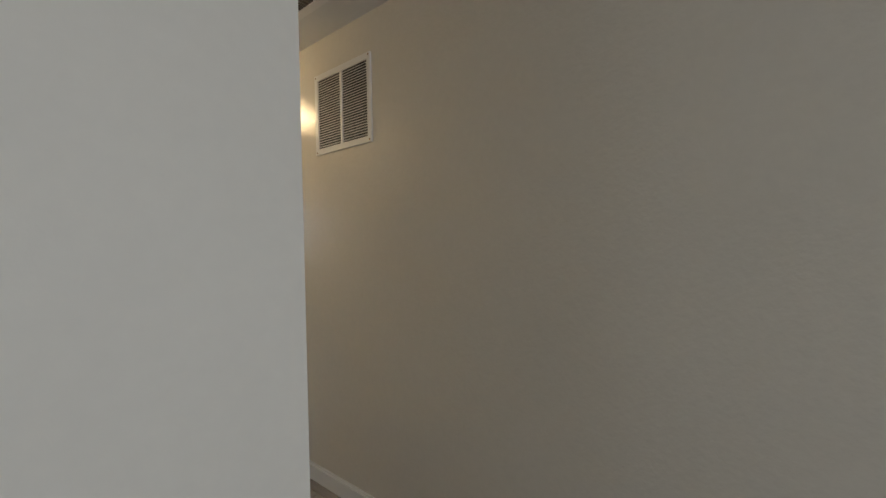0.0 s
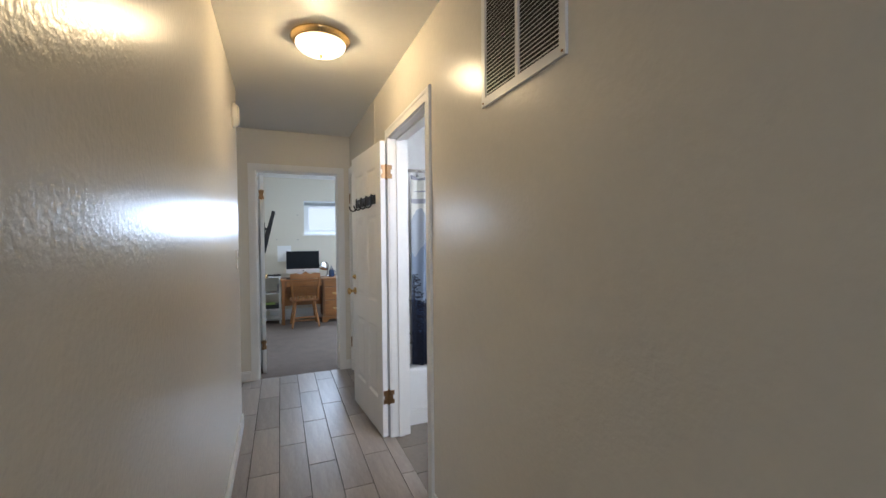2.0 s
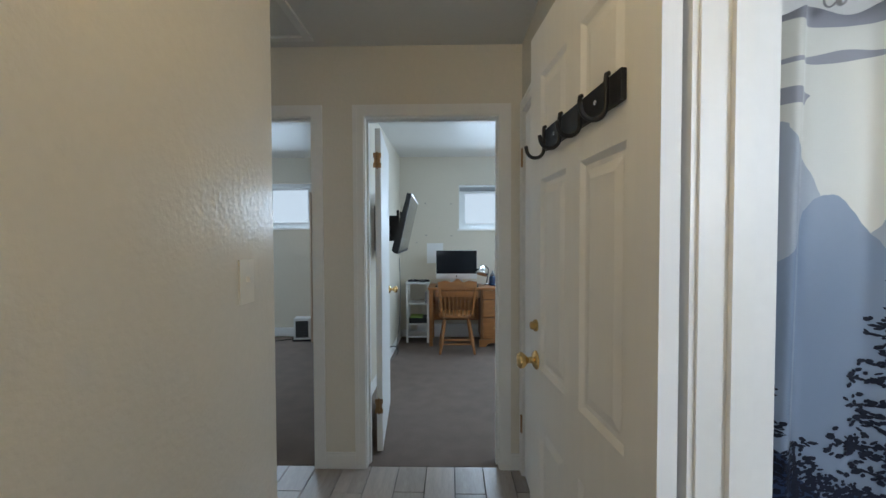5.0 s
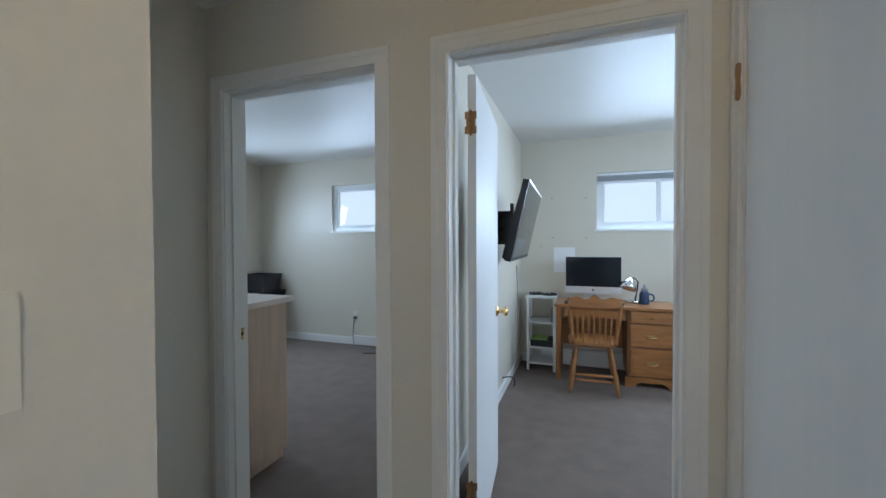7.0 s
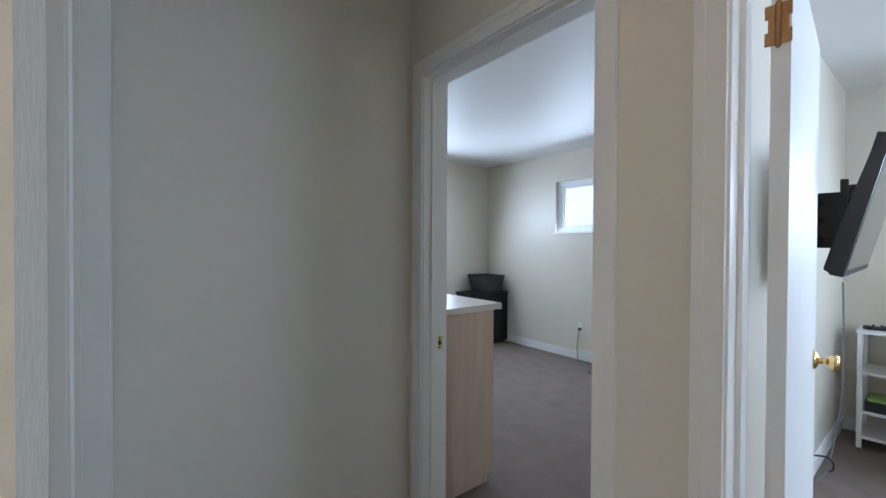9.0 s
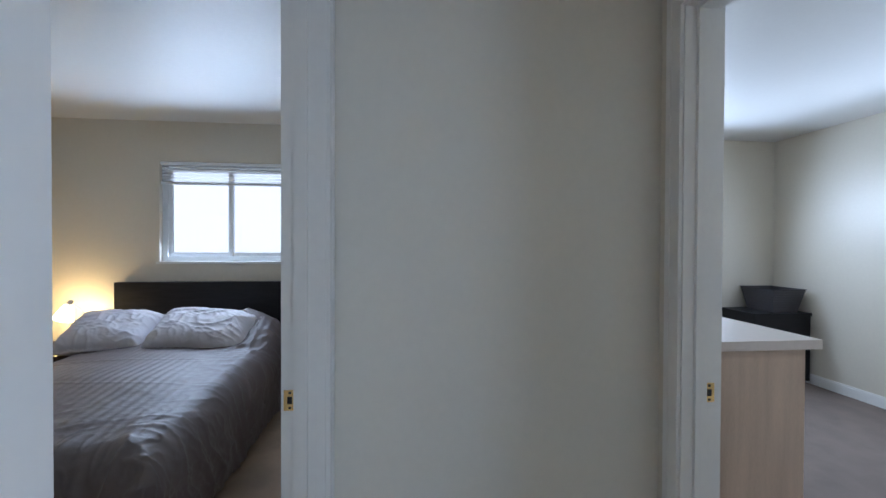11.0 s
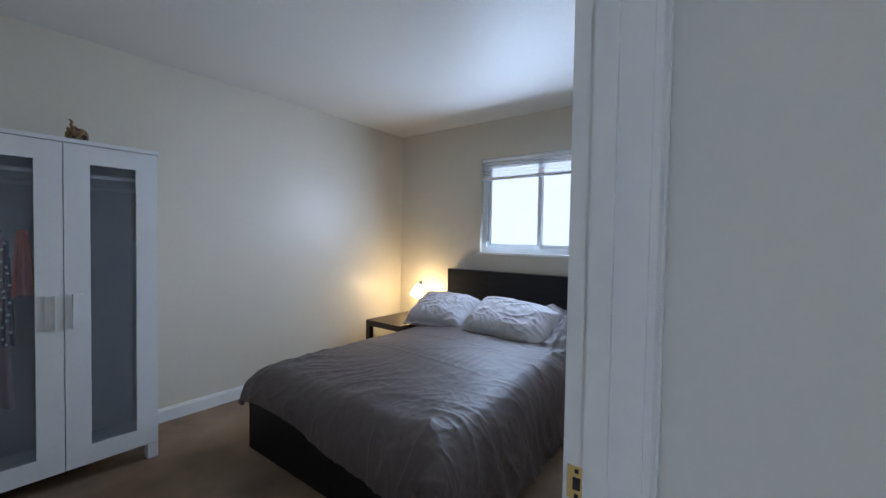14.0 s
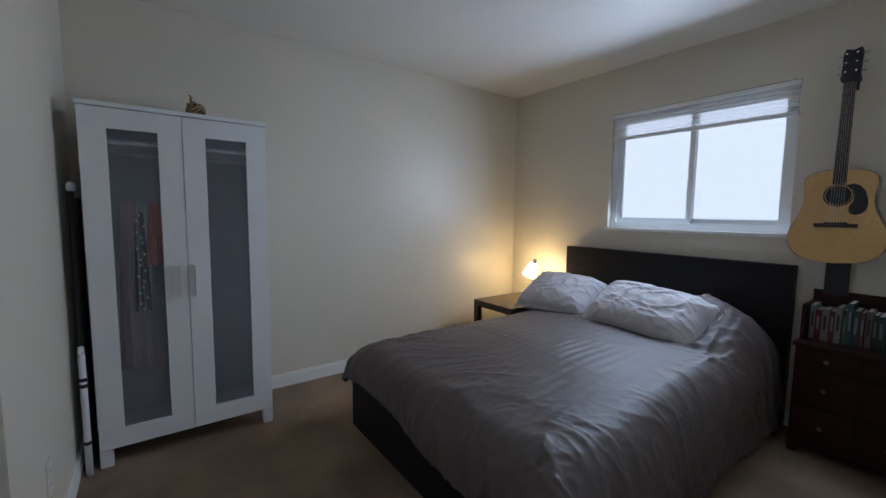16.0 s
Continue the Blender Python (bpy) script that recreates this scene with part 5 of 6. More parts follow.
box(bm, -0.27, 0.42, -0.06, -0.013, 0.02, 0.125)
finish("cover", bm, M_WHITELAM, duct, bevel=0.006)
ht = thing("space_heater", pose(-1.395, 7.90, 0.0, 0, 0, 6), "white portable heater with a dark grille on the carpet", "heater")
bm = bmesh.new()
box(bm, -0.105, 0.105, -0.06, 0.09, 0.02, 0.30)
finish("case", bm, M_WHITELAM, ht, bevel=0.022, segments=3)
bm = bmesh.new()
box(bm, -0.080, 0.080, -0.066, -0.055, 0.05, 0.265)
finish("grille", bm, M_BLACK, ht, bevel=0.004)
for k in range(9):
    bm = bmesh.new()
    box(bm, -0.078, 0.078, -0.070, -0.064, 0.062 + k * 0.022, 0.066 + k * 0.022)
    finish("grille_bar", bm, M_CORD, ht)
bm = bmesh.new()
box(bm, -0.12, 0.12, -0.07, 0.09, 0.0, 0.022)
finish("foot", bm, M_BLACK, ht, bevel=0.005)
cable("heater_cable", [(-1.51, 7.90, 0.02), (-1.65, 7.86, 0.008), (-1.8, 7.78, 0.008), (-1.95, 7.74, 0.008)], 0.006, M_BLACK, "black cable on the carpet beside the heater")
bk = thing("bookcase", pose(-1.25, 7.78, 0), "tall pale wooden bookcase with open shelves", "bookcase")
for x in (0.0, 0.78):
    bm = bmesh.new()
    box(bm, x, x + 0.02, 0, 0.30, 0, 1.93)
    finish("side", bm, M_BIRCH, bk, bevel=0.002)
for z in (0.05, 0.42, 0.80, 1.02, 1.42, 1.91):
    bm = bmesh.new()
    box(bm, 0.02, 0.78, 0, 0.29, z, z + 0.02)
    finish("board", bm, M_BIRCH, bk, bevel=0.002)
bm = bmesh.new()
box(bm, 0.02, 0.78, 0.29, 0.298, 0.05, 1.91)
finish("back", bm, M_NIGHT, bk)

# ---- bedroom ----
bed = thing("double_bed", pose(BX0 + 0.02, 2.445, 0), "black-brown double bed made up with a rumpled grey duvet", "bed")
bm = bmesh.new()
box(bm, 0.0, 0.07, -0.78, 0.78, 0.0, 0.985)
finish("headboard", bm, M_DARKWOOD, bed, bevel=0.004)
for y in (-0.745, 0.680):
    bm = bmesh.new()
    box(bm, 0.07, 2.09, y, y + 0.03, 0.02, 0.37)
    finish("side_rail", bm, M_DARKWOOD, bed, bevel=0.004)
bm = bmesh.new()
box(bm, 2.09, 2.125, -0.745, 0.710, 0.0, 0.36)
finish("footboard", bm, M_DARKWOOD, bed, bevel=0.004)
bm = bmesh.new()
box(bm, 0.075, 2.07, -0.70, 0.67, 0.15, 0.45)
finish("mattress", bm, M_SHEET, bed, bevel=0.04, segments=3)


def duvet():
    """A thick cover laid over the bed: domed on top, rolled over the rails and foot, hanging lower towards the doorway side."""
    bm = bmesh.new()
    nx, ny = 330, 300
    r = 0.14
    edge_x, head = 2.145, 0.09
    quarter = r * math.pi / 2
    rows = []
    for j in range(ny + 1):
        v = j / ny
        south, north = 0.765 - r + quarter + 0.05, 0.745 - r + quarter + 0.33
        s = -south + (south + north) * v
        edge_y = 0.765 if s < 0 else 0.745
        foot = edge_x - r + quarter + 0.03 + 0.28 * v ** 2.0 + 0.02 * noise.noise(Vector((v * 5, 0.3, 0)))
        row = []
        for i in range(nx + 1):
            x = head + (foot - head) * i / nx
            oy, ox = max(0.0, abs(s) - edge_y + r), max(0.0, x - edge_x + r)
            ay, ax = min(oy, quarter), min(ox, quarter)
            dy, dx = r * (1 - math.cos(ay / r)) + oy - ay, r * (1 - math.cos(ax / r)) + ox - ax
            py = math.copysign(min(abs(s), edge_y - r) + r * math.sin(ay / r) + 0.03 * (oy - ay), s)
            px = min(x, edge_x - r) + r * math.sin(ax / r) + 0.10 * (ox - ax)
            side = min(1.0, max(dy, dx) / 0.16)
            z = 0.485 + 0.075 * (1 - min(1.0, abs(s) / 0.8) ** 2) * min(1.0, max(0.0, (2.15 - x) / 0.8))
            z += 0.21 * math.exp(-((x - 0.26) / 0.20) ** 2) * math.exp(-((s - 0.42) / 0.34) ** 2)
            z -= max(dx, dy) + 0.3 * min(dx, dy)
            ey, ex = max(0.0, edge_y - abs(s) - 0.02), max(0.0, edge_x - x - 0.02)
            near_y, near_x = math.exp(-ey / 0.15), math.exp(-ex / 0.36)
            warp = noise.noise(Vector((x * 2.3, s * 2.3, 4.0)))
            broad = 0.016 * noise.noise(Vector((x * 1.5, s * 1.5, 3.1))) + 0.006 * noise.noise(Vector((x * 4.0, s * 3.2, 7.7)))
            # creases: long ones run down the hanging sides, short crossed ones break them up
            long_y = 1 - abs(noise.noise(Vector((x * 7.0 + 1.6 * warp + 1.5 * s, s * 2.0, 5.0))))
            short_y = 1 - abs(noise.noise(Vector((x * 15.0 + 2.5 * warp + 6.0 * s, s * 6.0 - 3.0 * x, 2.6))))
            long_x = 1 - abs(noise.noise(Vector((x * 1.8, s * 7.5 + 1.6 * warp + 2.0 * x, 8.0))))
            short_x = 1 - abs(noise.noise(Vector((x * 6.0 - 3.0 * s, s * 15.0 + 2.5 * warp + 5.0 * x, 6.4))))
            tiny = 1 - abs(noise.noise(Vector((x * 27.0 + 3.0 * warp, s * 21.0 + 9.0 * x, 9.5))))
            where = 0.55 + noise.noise(Vector((x * 2.1, s * 2.1, 3.3)))
            crumple = math.exp(-((x - 0.50) / 0.42) ** 2) * math.exp(-((s - 0.62) / 0.26) ** 2)
            crease = (1 - abs(noise.noise(Vector((x * 1.6 + s * 2.2, s * 1.1 - x * 0.9, 1.2))))) ** 10
            push = broad + crease * 0.004
            push += near_y * (1.0 if s > 0 else 0.5) * (0.034 * long_y ** 5 * where + 0.008 * short_y ** 6)
            push += near_x * (0.030 * long_x ** 5 * where + 0.008 * short_x ** 6)
            push += 0.002 * tiny ** 5 * (0.2 + near_y + near_x)
            push += crumple * (0.030 * long_x ** 3 * where + 0.020 * long_y ** 4 + 0.008 * short_x ** 4)
            stripes = (0.0014 + 0.0018 * noise.noise(Vector((x * 2.3, s * 3.0, 4.4)))) * math.sin(s * 2 * math.pi / 0.055 + 1.2 * noise.noise(Vector((x * 1.5, s * 2, 2.0)))) * (1 - side) * (1 - near_x)
            for fold_x in (0.98, 1.42):
                stripes += 0.0025 * math.exp(-((x - fold_x - 0.02 * math.sin(s * 4)) / 0.012) ** 2) * (1 - near_y)
            wave = side * 0.007 * (0.5 + 0.5 * math.sin((x * 13 if dy > dx else s * 12) + 3.0 * noise.noise(Vector((x * 1.7, s * 1.7, 9.0)))))
            out = push * side + wave
            if dy > dx:
                py += math.copysign(out, s)
            else:
                px += out if side > 0 else 0
            row.append(bm.verts.new((px, py, max(0.03, z + push * (1 - 0.7 * side) + stripes))))
        rows.append(row)
    for i in range(ny):
        for j in range(nx):
            bm.faces.new((rows[i][j], rows[i][j + 1], rows[i + 1][j + 1], rows[i + 1][j]))
    ob = finish("duvet", bm, M_DUVET, bed, smooth=True)
    so = ob.modifiers.new("thickness", "SOLIDIFY")
    so.thickness, so.offset = 0.012, -1
    return ob


duvet()


def pillow(m, w, d, h, label, seed):
    root = thing("pillow", m, label, "pillow", "pillows on the bed")
    bm = bmesh.new()
    n = 72
    sides = []
    for s in (-1, 1):
        g = []
        for i in range(n + 1):
            row = []
            for j in range(n + 1):
                u, v = -1 + 2 * i / n, -1 + 2 * j / n
                edge = max(abs(u), abs(v))
                body = max(0.0, (1 - abs(u / 0.93) ** 3.4)) * max(0.0, (1 - abs(v / 0.93) ** 5.0)) if edge < 0.93 else 0.0
                puff = h * body ** 0.5
                corner = 1 - 0.06 * (u * u * (1 - v * v) + v * v * (1 - u * u))
                bend = noise.noise(Vector((u * 1.7, v * 1.7, seed + 4)))
                fold_ = (1 - abs(noise.noise(Vector((u * 1.8 + v * 2.4 + seed + bend, v * 1.6 - u * 1.2, s * 3.0))))) ** 7 * 0.013
                fold_ += (1 - abs(noise.noise(Vector((u * 4.5 - v * 3.5 + seed + 2 * bend, v * 3.0 + u, s * 5.0 + 2))))) ** 7 * 0.005
                fold_ += (1 - abs(noise.noise(Vector((u * 9 + v * 5 + seed + 3 * bend, v * 8 - u * 5, s * 2.0 + 5))))) ** 6 * 0.0015
                z = s * (puff * 0.5 + 0.004) + (fold_ * (1 if s > 0 else 0.3)) + 0.006 * noise.noise(Vector((u * 2, v * 2, seed)))
                corner -= 0.05 * abs(u * v) ** 4
                row.append(bm.verts.new((u * w / 2 * corner, v * d / 2 * corner, z - 0.03 * abs(v) ** 3)))
            g.append(row)
        sides.append(g)
        for i in range(n):
            for j in range(n):
                bm.faces.new((g[i][j], g[i + 1][j], g[i + 1][j + 1], g[i][j + 1]))
    rim = lambda g: [g[i][0] for i in range(n)] + [g[n][j] for j in range(n)] + [g[i][n] for i in range(n, 0, -1)] + [g[0][j] for j in range(n, 0, -1)]
    a, b = rim(sides[0]), rim(sides[1])
    for k in range(len(a)):
        bm.faces.new((a[k], a[(k + 1) % len(a)], b[(k + 1) % len(b)], b[k]))
    finish("case", bm, M_PILLOW, root, smooth=True)
    return root


pillow(pose(-3.30, 1.885, 0.632, 0, 30, 3), 0.46, 0.66, 0.20, "pale grey cotton pillow propped on the bed", 1.0)
pillow(pose(-3.235, 2.60, 0.640, -4, 30, -5), 0.48, 0.78, 0.21, "pale grey cotton pillow, creased, propped on the bed", 6.0)

ns = thing("nightstand", pose(-3.33, 1.40, 0), "dark brown square bedside table", "nightstand")
bm = bmesh.new()
box(bm, -0.30, 0.30, -0.24, 0.22, 0.435, 0.488)
finish("top", bm, M_NIGHT, ns, bevel=0.003)
for x in (-0.30, 0.25):
    for y in (-0.24, 0.17):
        bm = bmesh.new()
        box(bm, x, x + 0.05, y, y + 0.05, 0, 0.435)
        finish("leg", bm, M_NIGHT, ns, bevel=0.002)

bl = thing("bedside_lamp", pose(-3.515, 1.50, 0.488), "lit bedside lamp with a frosted bell shade", "lamp")
bm = bmesh.new()
lathe(bm, [(0.06, 0), (0.06, 0.008), (0.02, 0.016), (0.006, 0.02)], 24)
finish("base", bm, M_STEEL, bl, smooth=True)
bm = bmesh.new()
tube(bm, [(0, 0, 0.015), (0.0, 0.03, 0.10), (0.0, 0.045, 0.20), (-0.01, 0.02, 0.285), (-0.02, -0.05, 0.325), (-0.03, -0.09, 0.325)], 0.004, 8)
finish("stem", bm, M_STEEL, bl, smooth=True)
bm = bmesh.new()
lathe(bm, [(0.014, 0.055), (0.026, 0.050), (0.040, 0.02), (0.050, -0.02), (0.058, -0.055), (0.055, -0.055), (0.046, -0.02), (0.035, 0.018), (0.012, 0.045)], 26)
ob = finish("shade", bm, M_LAMPSHADE, bl, smooth=True)
ob.matrix_local = pose(-0.035, -0.125, 0.262, -22, 0, 0) @ Matrix.Scale(1.2, 4)
ob.visible_shadow = False
bm = bmesh.new()
lathe(bm, [(0.010, 0.05), (0.015, 0.055), (0.015, 0.085), (0.008, 0.09)], 14)
ob = finish("socket", bm, M_STEEL, bl, smooth=True)
ob.matrix_local = pose(-0.035, -0.125, 0.262, -22, 0, 0) @ Matrix.Scale(1.2, 4)


def wardrobe():
    root = thing("white_wardrobe", pose(-0.839, 1.395, 0), "white two-door wardrobe with frosted panels and square handles", "wardrobe")
    hw, dp, h = 0.397, 0.40, 1.758
    z0 = 0.085
    bm = bmesh.new()
    for b in ((-hw, -hw + 0.016, -dp, -0.02, z0, h - 0.02), (hw - 0.016, hw, -dp, -0.02, z0, h - 0.02), (-hw + 0.016, hw - 0.016, -dp, -0.02, z0, z0 + 0.016), (-0.008, 0.008, -dp, -0.04, z0 + 0.016, h - 0.02)):
        box(bm, *b)
    finish("carcass", bm, M_WHITELAM, root, bevel=0.0015)
    bm = bmesh.new()
    box(bm, -hw + 0.016, hw - 0.016, -dp, -dp + 0.006, z0 + 0.016, h - 0.02)
    finish("back", bm, M_INSIDE, root)
    bm = bmesh.new()
    box(bm, -hw - 0.006, hw + 0.006, -dp, 0.006, h - 0.02, h)
    finish("top", bm, M_WHITELAM, root, bevel=0.002)
    for x in (-hw, hw - 0.05):
        for y in (-dp, -0.055):
            bm = bmesh.new()
            box(bm, x, x + 0.05, y, y + 0.05, 0, z0)
            finish("foot", bm, M_WHITELAM, root, bevel=0.002)
    bm = bmesh.new()
    tube(bm, [(-hw + 0.016, -0.20, 1.54), (hw - 0.016, -0.20, 1.54)], 0.012, 10)
    finish("hanging_rail", bm, M_WHITELAM, root, smooth=True)
    for x0, x1 in ((-hw + 0.016, -0.008), (0.008, hw - 0.016)):
        bm = bmesh.new()
        box(bm, x0, x1, -dp + 0.006, -0.030, 1.575, 1.593)
        finish("shelf", bm, M_WHITELAM, root)
    for s in (-1, 1):
        x0, x1 = (-hw + 0.001, -0.002) if s < 0 else (0.002, hw - 0.001)
        g0, g1, gz0, gz1 = x0 + 0.100, x1 - 0.100, 0.187, 1.640
        bm = bmesh.new()
        for b in ((x0, g0, z0 + 0.005, h - 0.024), (g1, x1, z0 + 0.005, h - 0.024), (g0, g1, z0 + 0.005, gz0), (g0, g1, gz1, h - 0.024)):
            box(bm, b[0], b[1], -0.018, 0.0, b[2], b[3])
        door = finish("door", bm, M_WHITELAM, root, bevel=0.0015)
        bm = bmesh.new()
        box(bm, g0 - 0.002, g1 + 0.002, -0.012, -0.008, gz0 - 0.002, gz1 + 0.002)
        finish("frosted_panel", bm, M_FROST, door)
        bm = bmesh.new()
        xh = 0.052 * s
        box(bm, xh - 0.018, xh + 0.018, 0.0, 0.012, 0.815, 0.982)
        box(bm, xh - s * 0.018 - 0.004, xh - s * 0.018 + 0.004, 0.0, 0.026, 0.815, 0.982)
        finish("handle", bm, M_WHITELAM, door, bevel=0.004)


wardrobe()


def garment(name, x, w, z1, z0, mat, label, seed, dots=False):
    root = thing(name, pose(x + 0.019, 1.395 - 0.075, 0), label, "clothes", "clothes in the wardrobe")
    bm = bmesh.new()
    n, k = 14, 16
    g = []
    for i in range(n + 1):
        u = -1 + 2 * i / n
        g.append([bm.verts.new((u * w * (0.55 + 0.45 * (1 - j / k)) , 0.03 * math.sin(u * 6 + seed) * (1 - j / k), z0 + (z1 - z0) * j / k)) for j in range(k + 1)])
    for i in range(n):
        for j in range(k):
            bm.faces.new((g[i][j], g[i + 1][j], g[i + 1][j + 1], g[i][j + 1]))
    ob = finish("cloth", bm, mat, root, smooth=True)
    so = ob.modifiers.new("thickness", "SOLIDIFY")
    so.thickness = 0.008
    if dots:
        bm = bmesh.new()
        for q in range(18):
            zz = z0 + (z1 - z0) * (q + 0.5) / 18
            lathe(bm, [(0.006, 0.0), (0.006, 0.003)], 8, (w * 0.55 * math.sin(q * 2.4), 0.036, zz), "y")
        tagged(finish("dots", bm, M_CLOTH_WHITE, root), kind="stuff")
    bm = bmesh.new()
    tube(bm, [(-w * 0.5, 0, z1), (0, 0, z1 + 0.05), (w * 0.5, 0, z1)], 0.003, 6)
    tube(bm, [(0, 0, z1 + 0.05), (0, -0.06, 1.50), (0, -0.10, 1.555), (0, -0.125, 1.555), (0, -0.14, 1.535)], 0.0016, 6)
    finish("hanger", bm, M_INSIDE, root)


garment("hung_skirt", -0.628, 0.064, 1.30, 0.45, M_CLOTH_PINK, "dusty rose garment hanging in the wardrobe", 0)
garment("hung_scarf", -0.665, 0.028, 1.25, 0.75, M_CLOTH_NAVY, "navy dotted garment hanging in the wardrobe", 1, True)
garment("hung_shirt", -0.725, 0.035, 1.30, 0.98, M_CLOTH_RED, "orange-red garment hanging in the wardrobe", 2)

toy = thing("woven_ornament", pose(-0.915, 1.26, 1.758) @ Matrix.Scale(1.35, 4), "small woven fibre figure standing on the wardrobe", "ornament")
bm = bmesh.new()
rb = random.Random(3)
for k in range(9):
    c = Vector((rb.uniform(-0.012, 0.012), rb.uniform(-0.012, 0.012), 0.033 + rb.uniform(-0.006, 0.012)))
    ax = Vector((rb.uniform(-1, 1), rb.uniform(-1, 1), rb.uniform(-1, 1))).normalized()
    e1 = ax.orthogonal().normalized()
    e2 = ax.cross(e1)
    tube(bm, [c + 0.024 * (math.cos(a) * e1 + math.sin(a) * e2) for a in [2 * math.pi * q / 14 for q in range(15)]], 0.005, 6)
finish("body", bm, M_TWINE, toy, smooth=True)
bm = bmesh.new()
tube(bm, [(0.005, 0, 0.05), (0.016, 0, 0.068), (0.012, 0, 0.084)], 0.005, 6)
tube(bm, [(0.012, 0, 0.084), (0.022, 0, 0.09)], [0.006, 0.002], 6)
finish("neck", bm, M_TWINE, toy, smooth=True)
bm = bmesh.new()
for x, y in ((-0.015, -0.015), (0.015, -0.015), (-0.015, 0.015), (0.015, 0.015)):
    tube(bm, [(x, y, 0.0), (x * 0.8, y * 0.8, 0.02)], 0.004, 6)
finish("feet", bm, M_TWINE, toy)

# long things stowed between wardrobe and wall
for nm, lab, x, y, z1, rad, mt, lean, tip in (("white_pole", "black pole with a round white cap leaning by the wardrobe", -0.398, 1.36, 1.345, 0.012, M_BLACK, -0.004, 0.017), ("folded_stand", "thin white metal stand with dark collars by the wardrobe", -0.404, 1.412, 0.585, 0.014, M_WHITELAM, 0.002, 0.013)):
    root = thing(nm, pose(x, y, 0), lab, "pole")
    bm = bmesh.new()
    tube(bm, [(0.0, 0, 0.0), (0.0, -0.005, z1 / 2), (lean, -0.01, z1)], rad, 10)
    finish("shaft", bm, mt, root, smooth=True)
    bm = bmesh.new()
    lathe(bm, [(tip * 0.45, 0), (tip, 0.006), (tip, 0.030), (tip * 0.8, 0.040), (tip * 0.3, 0.044)], 16, (lean, -0.01, z1))
    finish("tip", bm, M_WHITELAM, root, smooth=True)
    if nm == "folded_stand":
        for z in (0.16, 0.44, 0.47):
            bm = bmesh.new()
            lathe(bm, [(0.015, -0.008), (0.017, -0.005), (0.017, 0.005), (0.015, 0.008)], 14, (0, -0.004, z))
            finish("collar", bm, M_BLACK, root, smooth=True)
# Black panel put in to darken the gap between wardrobe and wall.
bd = thing("gap_panel", pose(-0.385, 1.05, 0), "narrow black panel filling the gap beside the wardrobe", "board")
bm = bmesh.new()
box(bm, -0.012, 0.012, -0.08, 0.08, 0.0, 1.32)
finish("panel", bm, M_BLACK, bd, bevel=0.004)
wall_plate("wall_outlet", pose(BX1, 1.98, 0.33, 0, 0, 90), "white wall outlet low on the bedroom wall", "outlet")


